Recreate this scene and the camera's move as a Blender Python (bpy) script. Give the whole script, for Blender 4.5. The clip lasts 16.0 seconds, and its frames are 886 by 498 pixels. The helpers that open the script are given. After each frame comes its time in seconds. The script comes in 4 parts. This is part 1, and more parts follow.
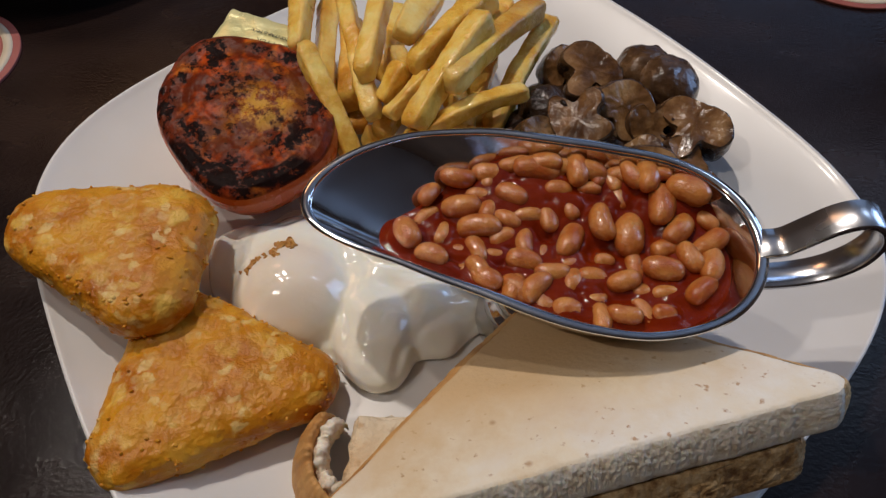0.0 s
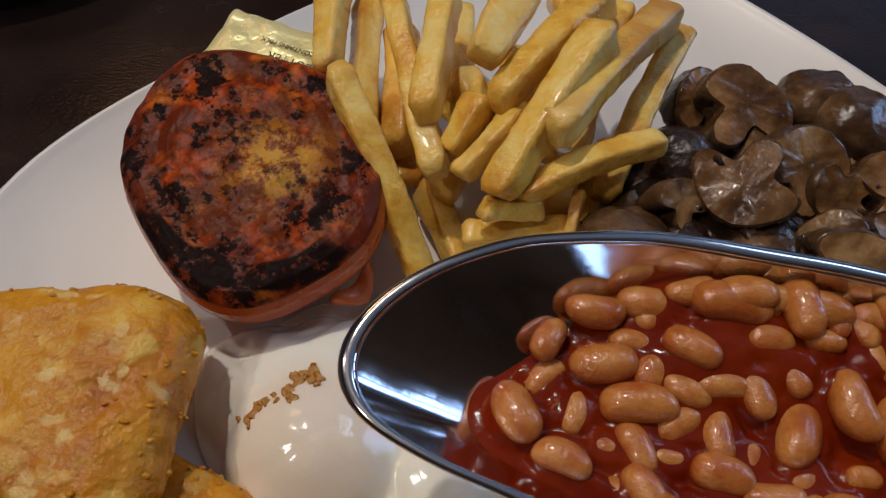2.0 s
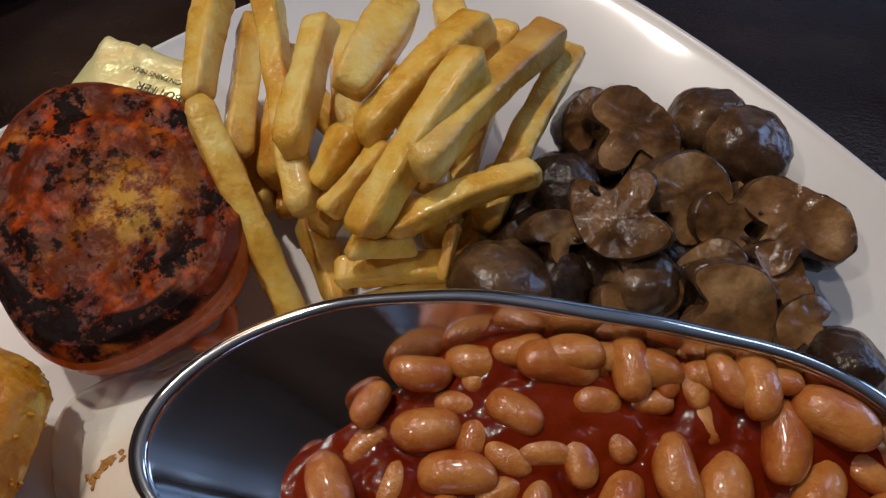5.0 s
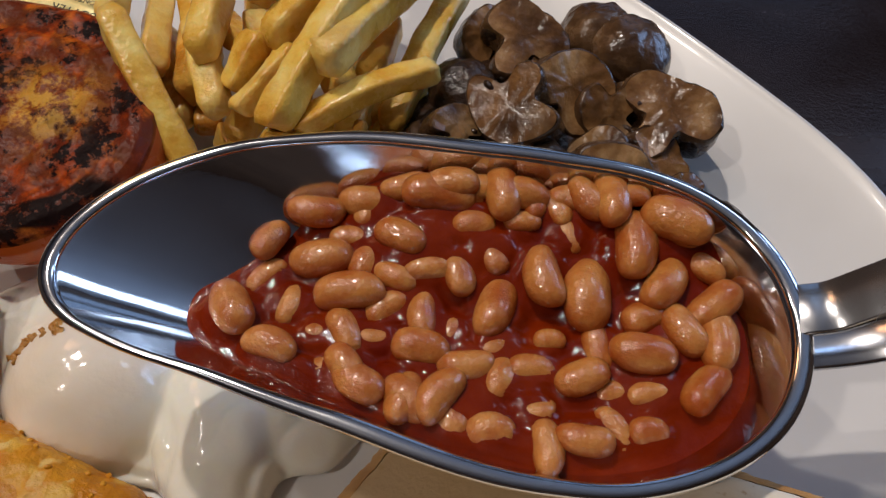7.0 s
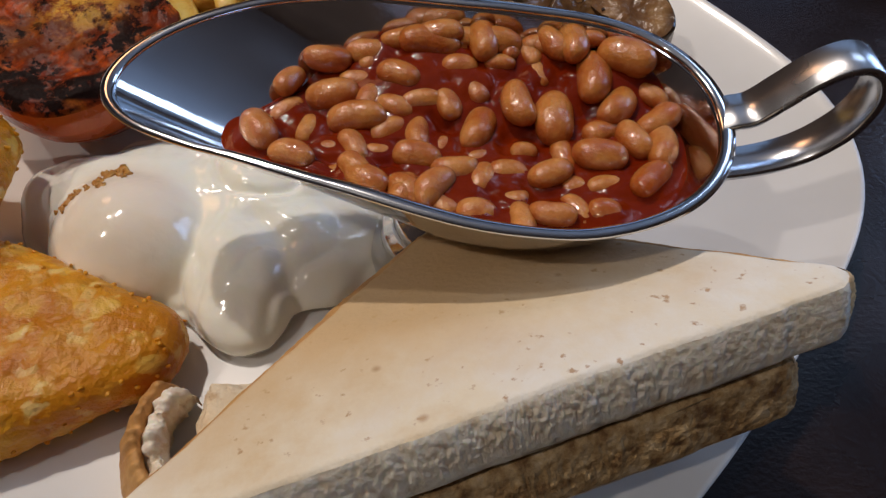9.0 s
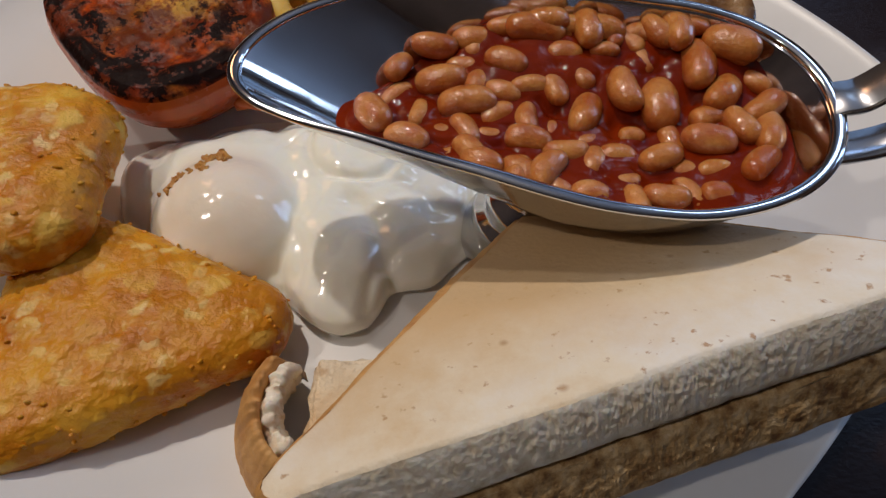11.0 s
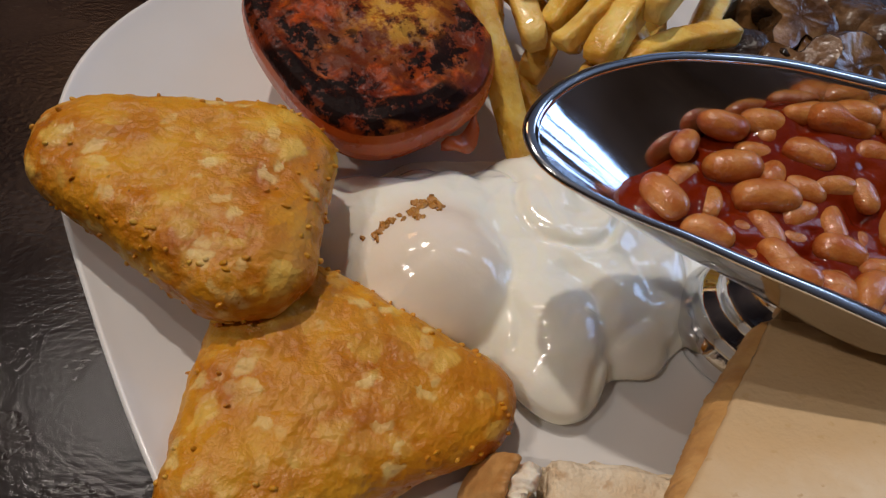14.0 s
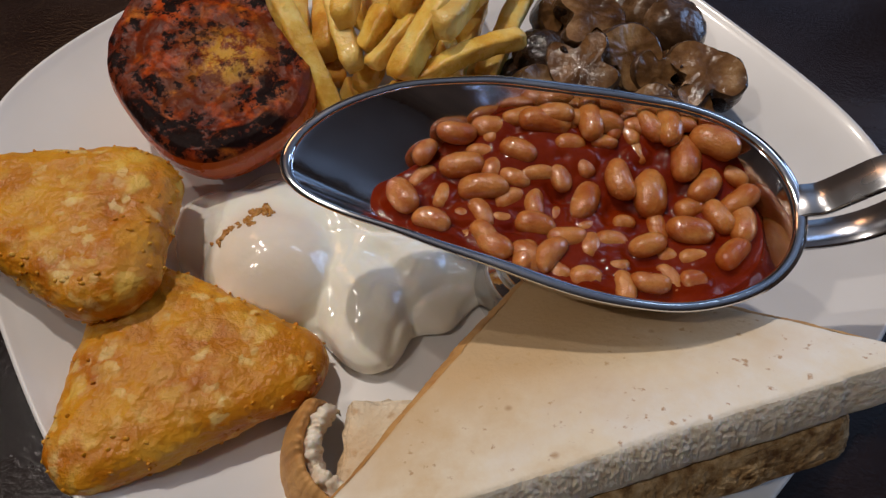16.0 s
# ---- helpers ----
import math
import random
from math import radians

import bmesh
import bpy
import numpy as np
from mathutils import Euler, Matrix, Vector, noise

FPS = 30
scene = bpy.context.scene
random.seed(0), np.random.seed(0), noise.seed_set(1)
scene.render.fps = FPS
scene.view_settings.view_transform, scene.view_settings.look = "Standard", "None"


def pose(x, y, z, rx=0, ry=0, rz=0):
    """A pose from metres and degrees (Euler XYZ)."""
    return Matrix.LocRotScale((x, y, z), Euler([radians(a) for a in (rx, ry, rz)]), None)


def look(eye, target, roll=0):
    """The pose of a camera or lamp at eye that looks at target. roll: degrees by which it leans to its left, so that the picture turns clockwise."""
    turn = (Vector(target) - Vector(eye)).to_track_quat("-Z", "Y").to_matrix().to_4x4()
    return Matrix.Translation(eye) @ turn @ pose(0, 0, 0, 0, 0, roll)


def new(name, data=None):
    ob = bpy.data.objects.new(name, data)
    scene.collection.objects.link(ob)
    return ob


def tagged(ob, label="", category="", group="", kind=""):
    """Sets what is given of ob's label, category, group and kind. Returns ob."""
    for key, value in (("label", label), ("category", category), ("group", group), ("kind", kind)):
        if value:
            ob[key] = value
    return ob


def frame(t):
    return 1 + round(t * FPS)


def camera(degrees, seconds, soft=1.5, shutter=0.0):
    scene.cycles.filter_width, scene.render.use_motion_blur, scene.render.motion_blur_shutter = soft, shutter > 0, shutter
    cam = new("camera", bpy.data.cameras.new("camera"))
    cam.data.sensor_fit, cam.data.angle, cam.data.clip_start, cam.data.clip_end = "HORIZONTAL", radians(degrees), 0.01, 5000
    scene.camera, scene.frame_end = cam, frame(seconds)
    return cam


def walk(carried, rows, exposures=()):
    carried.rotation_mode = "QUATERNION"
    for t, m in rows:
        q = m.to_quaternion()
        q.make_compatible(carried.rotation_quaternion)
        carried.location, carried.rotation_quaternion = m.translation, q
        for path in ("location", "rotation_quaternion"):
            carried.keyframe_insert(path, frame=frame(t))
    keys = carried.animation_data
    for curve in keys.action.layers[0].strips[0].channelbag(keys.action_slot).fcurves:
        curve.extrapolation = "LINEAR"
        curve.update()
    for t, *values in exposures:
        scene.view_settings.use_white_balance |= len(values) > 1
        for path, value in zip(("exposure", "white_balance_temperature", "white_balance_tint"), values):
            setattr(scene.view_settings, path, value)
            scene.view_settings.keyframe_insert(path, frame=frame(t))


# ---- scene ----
# One unit of the plan is 5 cm; its zero height is the plate's flat top, 12 mm over the table.
U, LIFT = 0.05, 0.012


def W(x, y, z=0.0):
    """A place of the plan in metres."""
    return Vector((x * U, y * U, z * U + LIFT))


cam = camera(67.68, 16.0, soft=1.35)
# seconds, eye in the plan, way ahead, roll
PATH = [
    (0, (0.2500, -2.3500, 4.3850), (-0.0410, 0.5806, -0.8131), -0.80),
    (0.5, (0.0943, -2.0787, 4.0797), (-0.04065, 0.58443, -0.81042), -0.66),
    (1, (-0.0462, -1.5505, 3.7804), (-0.05175, 0.57762, -0.81466), -1.21),
    (1.5, (-0.2167, -1.1048, 3.5537), (-0.05466, 0.56712, -0.82182), -1.13),
    (2, (-0.3229, -0.7650, 3.4424), (-0.05504, 0.55892, -0.82739), -0.90),
    (2.5, (-0.3589, -0.6024, 3.3973), (-0.04842, 0.55123, -0.83295), -0.29),
    (3, (-0.3277, -0.4784, 3.4413), (-0.05689, 0.53746, -0.84137), -1.24),
    (3.2, (-0.3107, -0.4531, 3.4283), (-0.05100, 0.54587, -0.83632), -0.79),
    (5.3, (0.3841, -0.4142, 3.4883), (-0.04207, 0.54200, -0.83932), -1.32),
    (5.5, (0.4138, -0.4866, 3.4749), (-0.03423, 0.54258, -0.83931), -0.59),
    (6, (0.5776, -0.7586, 3.3534), (-0.00234, 0.53912, -0.84223), 1.98),
    (6.5, (0.6291, -1.0441, 3.3204), (0.01374, 0.54561, -0.83792), 2.33),
    (7, (0.6046, -1.1141, 3.3341), (0.02396, 0.55642, -0.83055), 2.10),
    (7.5, (0.6250, -1.1199, 3.3074), (0.02808, 0.56554, -0.82424), 2.24),
    (8, (0.6104, -1.5139, 3.3234), (0.04377, 0.57053, -0.82011), 3.25),
    (8.5, (0.5968, -1.9191, 3.3212), (0.03868, 0.56841, -0.82184), 2.51),
    (8.7, (0.5821, -2.0444, 3.2771), (0.04140, 0.57599, -0.81641), 2.58),
    (10.8, (0.2743, -2.2519, 3.2462), (0.04176, 0.58354, -0.81101), 3.06),
    (11, (0.1162, -2.2248, 3.2754), (0.02162, 0.57754, -0.81607), 1.59),
    (11.5, (-0.4066, -2.1318, 3.1372), (0.01132, 0.58047, -0.81421), 2.16),
    (12, (-0.7405, -2.0774, 3.0770), (0.00938, 0.57996, -0.81459), 4.13),
    (12.5, (-0.7728, -2.0901, 3.1018), (0.01561, 0.57926, -0.81499), 5.89),
    (13, (-0.9093, -2.0269, 3.1251), (0.02324, 0.57840, -0.81542), 7.67),
    (13.5, (-1.0860, -1.9066, 3.1138), (0.02152, 0.57995, -0.81437), 8.72),
    (14, (-1.1413, -1.7360, 3.1400), (0.03456, 0.57624, -0.81655), 9.92),
    (14.5, (-1.0255, -1.5834, 3.4486), (0.03205, 0.57075, -0.82049), 7.43),
    (15, (-0.6191, -1.7999, 3.7851), (0.02051, 0.56248, -0.82655), 4.89),
    (15.5, (-0.2118, -1.9898, 3.9764), (0.02451, 0.53114, -0.84693), 4.11),
    (16, (0.0522, -2.0817, 4.0221), (0.00854, 0.53507, -0.84477), 2.05),
]
walk(cam, [(t, look(W(*eye), W(*eye) + 0.2 * Vector(way), roll)) for t, eye, way, roll in PATH],
     exposures=[(0.0, -0.16), (1.0, -0.2), (2.0, -0.33), (5.5, -0.28), (6.5, -0.14), (8.0, -0.06), (12.0, -0.16), (16.0, -0.17)])

# ---- light ----
world = bpy.data.worlds.new("world")
scene.world = world
world.use_nodes = True
world.node_tree.nodes["Background"].inputs[0].default_value = (0.05, 0.06, 0.09, 1)
world.node_tree.nodes["Background"].inputs[1].default_value = 0.3


def lamp(name, kind, place, target, power, colour, size, size_y=None):
    data = bpy.data.lights.new(name, "AREA")
    data.shape = kind
    data.energy, data.color, data.size = power, colour, size
    if size_y:
        data.size_y = size_y
    ob = new(name, data)
    ob.matrix_world = look(place, target)
    return ob


lamp("ceiling_downlight", "DISK", (-1.15, -0.55, 1.72), (0.0, 0.03, 0.0), 7.2, (1.0, 0.9, 0.82), 0.06)
lamp("ceiling_downlight", "DISK", (-0.95, 0.42, 1.74), (0.0, 0.05, 0.0), 4.0, (1.0, 0.9, 0.82), 0.05)
lamp("ceiling_downlight", "DISK", (-0.5, 0.62, 1.76), (0.0, 0.05, 0.0), 14, (1.0, 0.89, 0.8), 0.06)
lamp("pendant_light", "DISK", (-1.1, 1.4, 1.6), (0.0, 0.1, 0.0), 2.6, (1.0, 0.5, 0.24), 0.5)
# daylight in the openings of the two windows
lamp("window_daylight", "RECTANGLE", (1.96, 0.95, 0.75), (0.0, 0.95, 0.75), 24, (0.38, 0.58, 1.0), 1.1, 1.1)
lamp("window_daylight", "RECTANGLE", (0.9, 1.96, 0.75), (0.9, 0.0, 0.75), 2, (0.38, 0.58, 1.0), 1.2, 1.1)
# cool fill panel added below the closed ceiling to brighten the steel and shadows
lamp("added_cool_fill", "RECTANGLE", (1.2, 1.25, 1.84), (1.2, 1.2, 0.0), 5, (0.55, 0.72, 1.0), 0.7, 0.5)

# ---- materials ----
def surface(name, stops, scale=60.0, detail=6.0, rough=0.5, rough_to=None, bump=0.0, bump_scale=200.0, metal=0.0, sss=0.0,
            sss_radius=(0.004, 0.002, 0.001), coat=0.0, stretch=(1, 1, 1), second=None, ior=1.45, vary=0.0, edge=None):
    """A node material: a noise through colour stops, a second finer noise mixed in, gloss and fine relief."""
    m = bpy.data.materials.new(name)
    m.use_nodes = True
    n, l = m.node_tree.nodes, m.node_tree.links
    b = n["Principled BSDF"]
    co = n.new("ShaderNodeTexCoord")
    mp = n.new("ShaderNodeMapping")
    mp.inputs["Scale"].default_value = stretch
    l.new(co.outputs["Object"], mp.inputs["Vector"])
    src = mp.outputs["Vector"]
    if vary:
        info, add = n.new("ShaderNodeObjectInfo"), n.new("ShaderNodeVectorMath")
        mul = n.new("ShaderNodeMath")
        mul.operation = "MULTIPLY"
        mul.inputs[1].default_value = vary
        l.new(info.outputs["Random"], mul.inputs[0])
        l.new(src, add.inputs[0])
        l.new(mul.outputs[0], add.inputs[1])
        src = add.outputs[0]
    t = n.new("ShaderNodeTexNoise")
    t.inputs["Scale"].default_value, t.inputs["Detail"].default_value, t.inputs["Roughness"].default_value = scale, detail, 0.6
    l.new(src, t.inputs["Vector"])
    r = n.new("ShaderNodeValToRGB")
    while len(r.color_ramp.elements) < len(stops):
        r.color_ramp.elements.new(0.5)
    for e, (p, c) in zip(r.color_ramp.elements, stops):
        e.position, e.color = p, (*c, 1)
    l.new(t.outputs["Fac"], r.inputs["Fac"])
    colour = r.outputs["Color"]
    if second:
        s_scale, lo, hi, c2, k = second
        t2, r2, mix = n.new("ShaderNodeTexNoise"), n.new("ShaderNodeMapRange"), n.new("ShaderNodeMixRGB")
        t2.inputs["Scale"].default_value, t2.inputs["Detail"].default_value = s_scale, 4
        l.new(src, t2.inputs["Vector"])
        l.new(t2.outputs["Fac"], r2.inputs["Value"])
        r2.inputs["From Min"].default_value, r2.inputs["From Max"].default_value, r2.inputs["To Max"].default_value = lo, hi, k
        l.new(r2.outputs[0], mix.inputs["Fac"])
        l.new(colour, mix.inputs["Color1"])
        mix.inputs["Color2"].default_value = (*c2, 1)
        colour = mix.outputs["Color"]
    if edge:
        geo, wear, mix2 = n.new("ShaderNodeNewGeometry"), n.new("ShaderNodeMapRange"), n.new("ShaderNodeMixRGB")
        l.new(geo.outputs["Pointiness"], wear.inputs["Value"])
        wear.inputs["From Min"].default_value, wear.inputs["From Max"].default_value, wear.inputs["To Max"].default_value = edge[0], edge[1], edge[3]
        l.new(wear.outputs[0], mix2.inputs["Fac"])
        l.new(colour, mix2.inputs["Color1"])
        mix2.inputs["Color2"].default_value = (*edge[2], 1)
        colour = mix2.outputs["Color"]
    l.new(colour, b.inputs["Base Color"])
    b.inputs["Roughness"].default_value, b.inputs["Metallic"].default_value, b.inputs["IOR"].default_value = rough, metal, ior
    if rough_to is not None:
        rr = n.new("ShaderNodeMapRange")
        rr.inputs["From Min"].default_value, rr.inputs["From Max"].default_value = 0.35, 0.65
        rr.inputs["To Min"].default_value, rr.inputs["To Max"].default_value = rough, rough_to
        l.new(t.outputs["Fac"], rr.inputs["Value"])
        l.new(rr.outputs[0], b.inputs["Roughness"])
    if sss:
        b.inputs["Subsurface Weight"].default_value, b.inputs["Subsurface Scale"].default_value = sss, 1.0
        b.inputs["Subsurface Radius"].default_value = sss_radius
    if coat:
        b.inputs["Coat Weight"].default_value, b.inputs["Coat Roughness"].default_value = coat, 0.08
    if bump:
        tb, bp = n.new("ShaderNodeTexNoise"), n.new("ShaderNodeBump")
        tb.inputs["Scale"].default_value, tb.inputs["Detail"].default_value = bump_scale, 5
        l.new(src, tb.inputs["Vector"])
        l.new(tb.outputs["Fac"], bp.inputs["Height"])
        bp.inputs["Strength"].default_value, bp.inputs["Distance"].default_value = bump, 0.002
        l.new(bp.outputs[0], b.inputs["Normal"])
    return m


PORCELAIN = surface("white_porcelain", [(0.3, (0.7, 0.69, 0.67)), (0.7, (0.77, 0.76, 0.74))], 14, 3, 0.3, 0.38, coat=0.08)
TABLE = surface("dark_varnished_wood", [(0.3, (0.009, 0.005, 0.0042)), (0.55, (0.018, 0.0095, 0.0075)), (0.75, (0.034, 0.017, 0.012))], 10, 8, 0.16, 0.3,
                bump=0.12, bump_scale=420, stretch=(1, 1.5, 1), second=(8, 0.45, 0.7, (0.01, 0.0055, 0.005), 0.7), ior=1.38)


def fried_crumb():
    """Golden crumb over shredded potato: pale flakes show through an uneven orange-brown crust."""
    m = surface("golden_fried_crumb", [(0.3, (0.4, 0.1, 0.005)), (0.42, (0.55, 0.19, 0.009)), (0.56, (0.67, 0.29, 0.016)), (0.7, (0.75, 0.4, 0.038))], 50, 6, 0.24, 0.4,
                bump=0.5, bump_scale=420, sss=0.1, ior=1.38, vary=2.0)
    n, l = m.node_tree.nodes, m.node_tree.links
    b = n["Principled BSDF"]
    colour = b.inputs["Base Color"].links[0].from_socket
    co = n.new("ShaderNodeTexCoord")
    warp, shift, add = n.new("ShaderNodeTexNoise"), n.new("ShaderNodeVectorMath"), n.new("ShaderNodeVectorMath")
    warp.inputs["Scale"].default_value, warp.inputs["Detail"].default_value = 170, 4
    l.new(co.outputs["Object"], warp.inputs["Vector"])
    shift.operation = "SCALE"
    shift.inputs["Scale"].default_value = 0.008
    l.new(warp.outputs["Color"], shift.inputs[0])
    l.new(co.outputs["Object"], add.inputs[0])
    l.new(shift.outputs[0], add.inputs[1])

    def flakes(scale, from_part, to_part, shade, most, base):
        cells, split = n.new("ShaderNodeTexVoronoi"), n.new("ShaderNodeSeparateColor")
        cells.inputs["Scale"].default_value = scale
        l.new(add.outputs[0], cells.inputs["Vector"])
        l.new(cells.outputs["Color"], split.inputs[0])
        some, near, both, mix = n.new("ShaderNodeMapRange"), n.new("ShaderNodeMapRange"), n.new("ShaderNodeMath"), n.new("ShaderNodeMixRGB")
        some.inputs["From Min"].default_value, some.inputs["From Max"].default_value, some.inputs["To Max"].default_value = from_part, to_part, most
        l.new(split.outputs[1], some.inputs["Value"])
        near.interpolation_type = "SMOOTHSTEP"
        near.inputs["From Min"].default_value, near.inputs["From Max"].default_value = 0.3, 0.66
        near.inputs["To Min"].default_value, near.inputs["To Max"].default_value = 1.0, 0.0
        l.new(cells.outputs["Distance"], near.inputs["Value"])
        both.operation = "MULTIPLY"
        l.new(some.outputs[0], both.inputs[0])
        l.new(near.outputs[0], both.inputs[1])
        l.new(both.outputs[0], mix.inputs["Fac"])
        l.new(base, mix.inputs["Color1"])
        mix.inputs["Color2"].default_value = (*shade, 1)
        return mix.outputs["Color"]

    colour = flakes(150, 0.4, 0.95, (0.84, 0.57, 0.12), 0.66, colour)
    colour = flakes(85, 0.75, 0.98, (0.42, 0.11, 0.008), 0.4, colour)
    colour = flakes(240, 0.8, 0.95, (0.86, 0.66, 0.26), 0.6, colour)
    l.new(colour, b.inputs["Base Color"])
    return m


CRUMB = fried_crumb()
CHIP = surface("fried_potato", [(0.3, (0.68, 0.31, 0.025)), (0.48, (0.89, 0.57, 0.1)), (0.66, (0.97, 0.77, 0.27))], 62, 5, 0.24, 0.38, bump=0.35, bump_scale=450, sss=0.2, coat=0.15,
               second=(34, 0.54, 0.7, (0.46, 0.16, 0.018), 0.7), vary=3.0, edge=(0.51, 0.59, (0.6, 0.26, 0.03), 0.55))
WHITE = surface("cooked_egg_white", [(0.35, (0.93, 0.9, 0.75)), (0.65, (0.96, 0.94, 0.83))], 45, 4, 0.06, 0.12, bump=0.22, bump_scale=130, sss=0.25,
                sss_radius=(0.004, 0.0034, 0.0024), coat=0.5)
STEEL = surface("polished_stainless_steel", [(0.3, (0.66, 0.66, 0.67)), (0.7, (0.75, 0.75, 0.76))], 30, 3, 0.06, 0.16, metal=1.0, bump=0.06, bump_scale=60)
BRUSHED = surface("brushed_stainless_steel", [(0.3, (0.68, 0.68, 0.69)), (0.7, (0.76, 0.76, 0.77))], 30, 3, 0.2, 0.3, metal=1.0, bump=0.04, bump_scale=200)
SAUCE = surface("tomato_sauce", [(0.3, (0.12, 0.007, 0.001)), (0.7, (0.21, 0.021, 0.002))], 90, 5, 0.05, 0.1, bump=0.2, bump_scale=260, ior=1.36)
BEAN = surface("baked_bean_skin", [(0.3, (0.46, 0.14, 0.024)), (0.7, (0.66, 0.295, 0.08))], 2.2, 4, 0.14, 0.26, sss=0.3, sss_radius=(0.004, 0.0018, 0.0007), bump=0.22, bump_scale=16,
               vary=50.0, second=(1.6, 0.48, 0.68, (0.36, 0.06, 0.006), 0.65), ior=1.45, coat=0.7)
BREAD = surface("toasted_bread", [(0.3, (0.56, 0.34, 0.16)), (0.42, (0.72, 0.52, 0.31)), (0.52, (0.8, 0.66, 0.46)), (0.64, (0.86, 0.77, 0.61))], 28, 10, 0.75, 0.95, bump=0.5, bump_scale=700,
                second=(190, 0.58, 0.7, (0.5, 0.27, 0.1), 0.6))
CUT = surface("bread_crumb", [(0.32, (0.66, 0.53, 0.37)), (0.44, (0.82, 0.72, 0.56)), (0.6, (0.9, 0.84, 0.72))], 300, 8, 0.85, 0.95, bump=0.22, bump_scale=600, sss=0.1)
BROWN_CUT = surface("browned_bread_crumb", [(0.34, (0.22, 0.11, 0.04)), (0.46, (0.44, 0.27, 0.11)), (0.56, (0.6, 0.41, 0.2)), (0.7, (0.72, 0.55, 0.33))], 260, 7, 0.85, 0.95, bump=0.6, bump_scale=450)


def toasted_face(away, along):
    """Toast whose browning grows from the pale cut side towards the square corner and the crust; away and along are unit directions."""
    m = surface("lightly_toasted_bread", [(0.34, (0.75, 0.58, 0.36)), (0.48, (0.85, 0.75, 0.57)), (0.64, (0.88, 0.84, 0.75))], 34, 7, 0.75, 0.95, bump=0.22, bump_scale=650,
                second=(330, 0.64, 0.7, (0.4, 0.2, 0.07), 0.75))
    n, l = m.node_tree.nodes, m.node_tree.links
    b = n["Principled BSDF"]
    colour = b.inputs["Base Color"].links[0].from_socket
    co = n.new("ShaderNodeTexCoord")

    def maths(op, a, c):
        k = n.new("ShaderNodeMath")
        k.operation = op
        for i, v in enumerate((a, c)):
            if isinstance(v, (int, float)):
                k.inputs[i].default_value = v
            else:
                l.new(v, k.inputs[i])
        return k.outputs[0]

    def span(v, lo, hi, to):
        r = n.new("ShaderNodeMapRange")
        r.interpolation_type = "SMOOTHSTEP"
        r.inputs["From Min"].default_value, r.inputs["From Max"].default_value, r.inputs["To Max"].default_value = lo, hi, to
        l.new(v, r.inputs["Value"])
        return r.outputs[0]

    def mixed(fac, a, shade):
        k = n.new("ShaderNodeMixRGB")
        l.new(fac, k.inputs["Fac"])
        l.new(a, k.inputs["Color1"])
        k.inputs["Color2"].default_value = (*shade, 1)
        return k.outputs["Color"]

    def way(v):
        d = n.new("ShaderNodeVectorMath")
        d.operation = "DOT_PRODUCT"
        d.inputs[1].default_value = v
        l.new(co.outputs["Object"], d.inputs[0])
        return d.outputs["Value"]

    cloud = n.new("ShaderNodeTexNoise")
    cloud.inputs["Scale"].default_value, cloud.inputs["Detail"].default_value = 38, 5
    l.new(co.outputs["Object"], cloud.inputs["Vector"])
    drift = maths("MULTIPLY", maths("SUBTRACT", cloud.outputs["Fac"], 0.5), 0.06)
    across = maths("ADD", maths("SUBTRACT", way(away), maths("MULTIPLY", way(along), 0.16)), drift)
    colour = mixed(span(across, -0.026, 0.016, 0.9), colour, (0.66, 0.45, 0.23))
    colour = mixed(span(across, 0.03, 0.05, 0.7), colour, (0.5, 0.28, 0.11))
    # pores scorched dark
    cells = n.new("ShaderNodeTexVoronoi")
    cells.inputs["Scale"].default_value = 105
    l.new(co.outputs["Object"], cells.inputs["Vector"])
    part_of = n.new("ShaderNodeSeparateColor")
    l.new(cells.outputs["Color"], part_of.inputs[0])
    spot = maths("MULTIPLY", span(part_of.outputs[0], 0.7, 0.86, 1.0), maths("SUBTRACT", 1.0, span(cells.outputs["Distance"], 0.03, 0.16, 1.0)))
    colour = mixed(maths("MULTIPLY", spot, 0.75), colour, (0.4, 0.19, 0.06))
    l.new(colour, b.inputs["Base Color"])
    return m


CRUST = surface("bread_crust", [(0.3, (0.42, 0.18, 0.045)), (0.5, (0.63, 0.35, 0.12)), (0.7, (0.78, 0.54, 0.26))], 45, 7, 0.5, 0.7, bump=0.5, bump_scale=300)
MUSHROOM = surface("fried_mushroom_skin", [(0.3, (0.03, 0.014, 0.007)), (0.5, (0.085, 0.043, 0.019)), (0.7, (0.2, 0.11, 0.052))], 75, 6, 0.16, 0.3, bump=0.3, bump_scale=300, sss=0.05, vary=4.0, ior=1.42, coat=0.12)
MUSHROOM_FLESH = surface("fried_mushroom_flesh", [(0.32, (0.065, 0.025, 0.007)), (0.5, (0.22, 0.105, 0.036)), (0.66, (0.42, 0.25, 0.11))], 60, 6, 0.16, 0.3, bump=0.3, bump_scale=340, sss=0.06, coat=0.1,
                         vary=4.0, second=(46, 0.54, 0.68, (0.05, 0.022, 0.01), 0.8), ior=1.42)
MUSHROOM_DARK = surface("dark_mushroom_gills", [(0.3, (0.008, 0.005, 0.004)), (0.7, (0.06, 0.03, 0.016))], 90, 6, 0.12, 0.25, bump=0.5, bump_scale=300, vary=4.0)
FOIL = surface("pale_yellow_foil", [(0.3, (0.74, 0.69, 0.3)), (0.7, (0.83, 0.8, 0.45))], 40, 4, 0.22, 0.34, bump=0.3, bump_scale=160, metal=0.2)
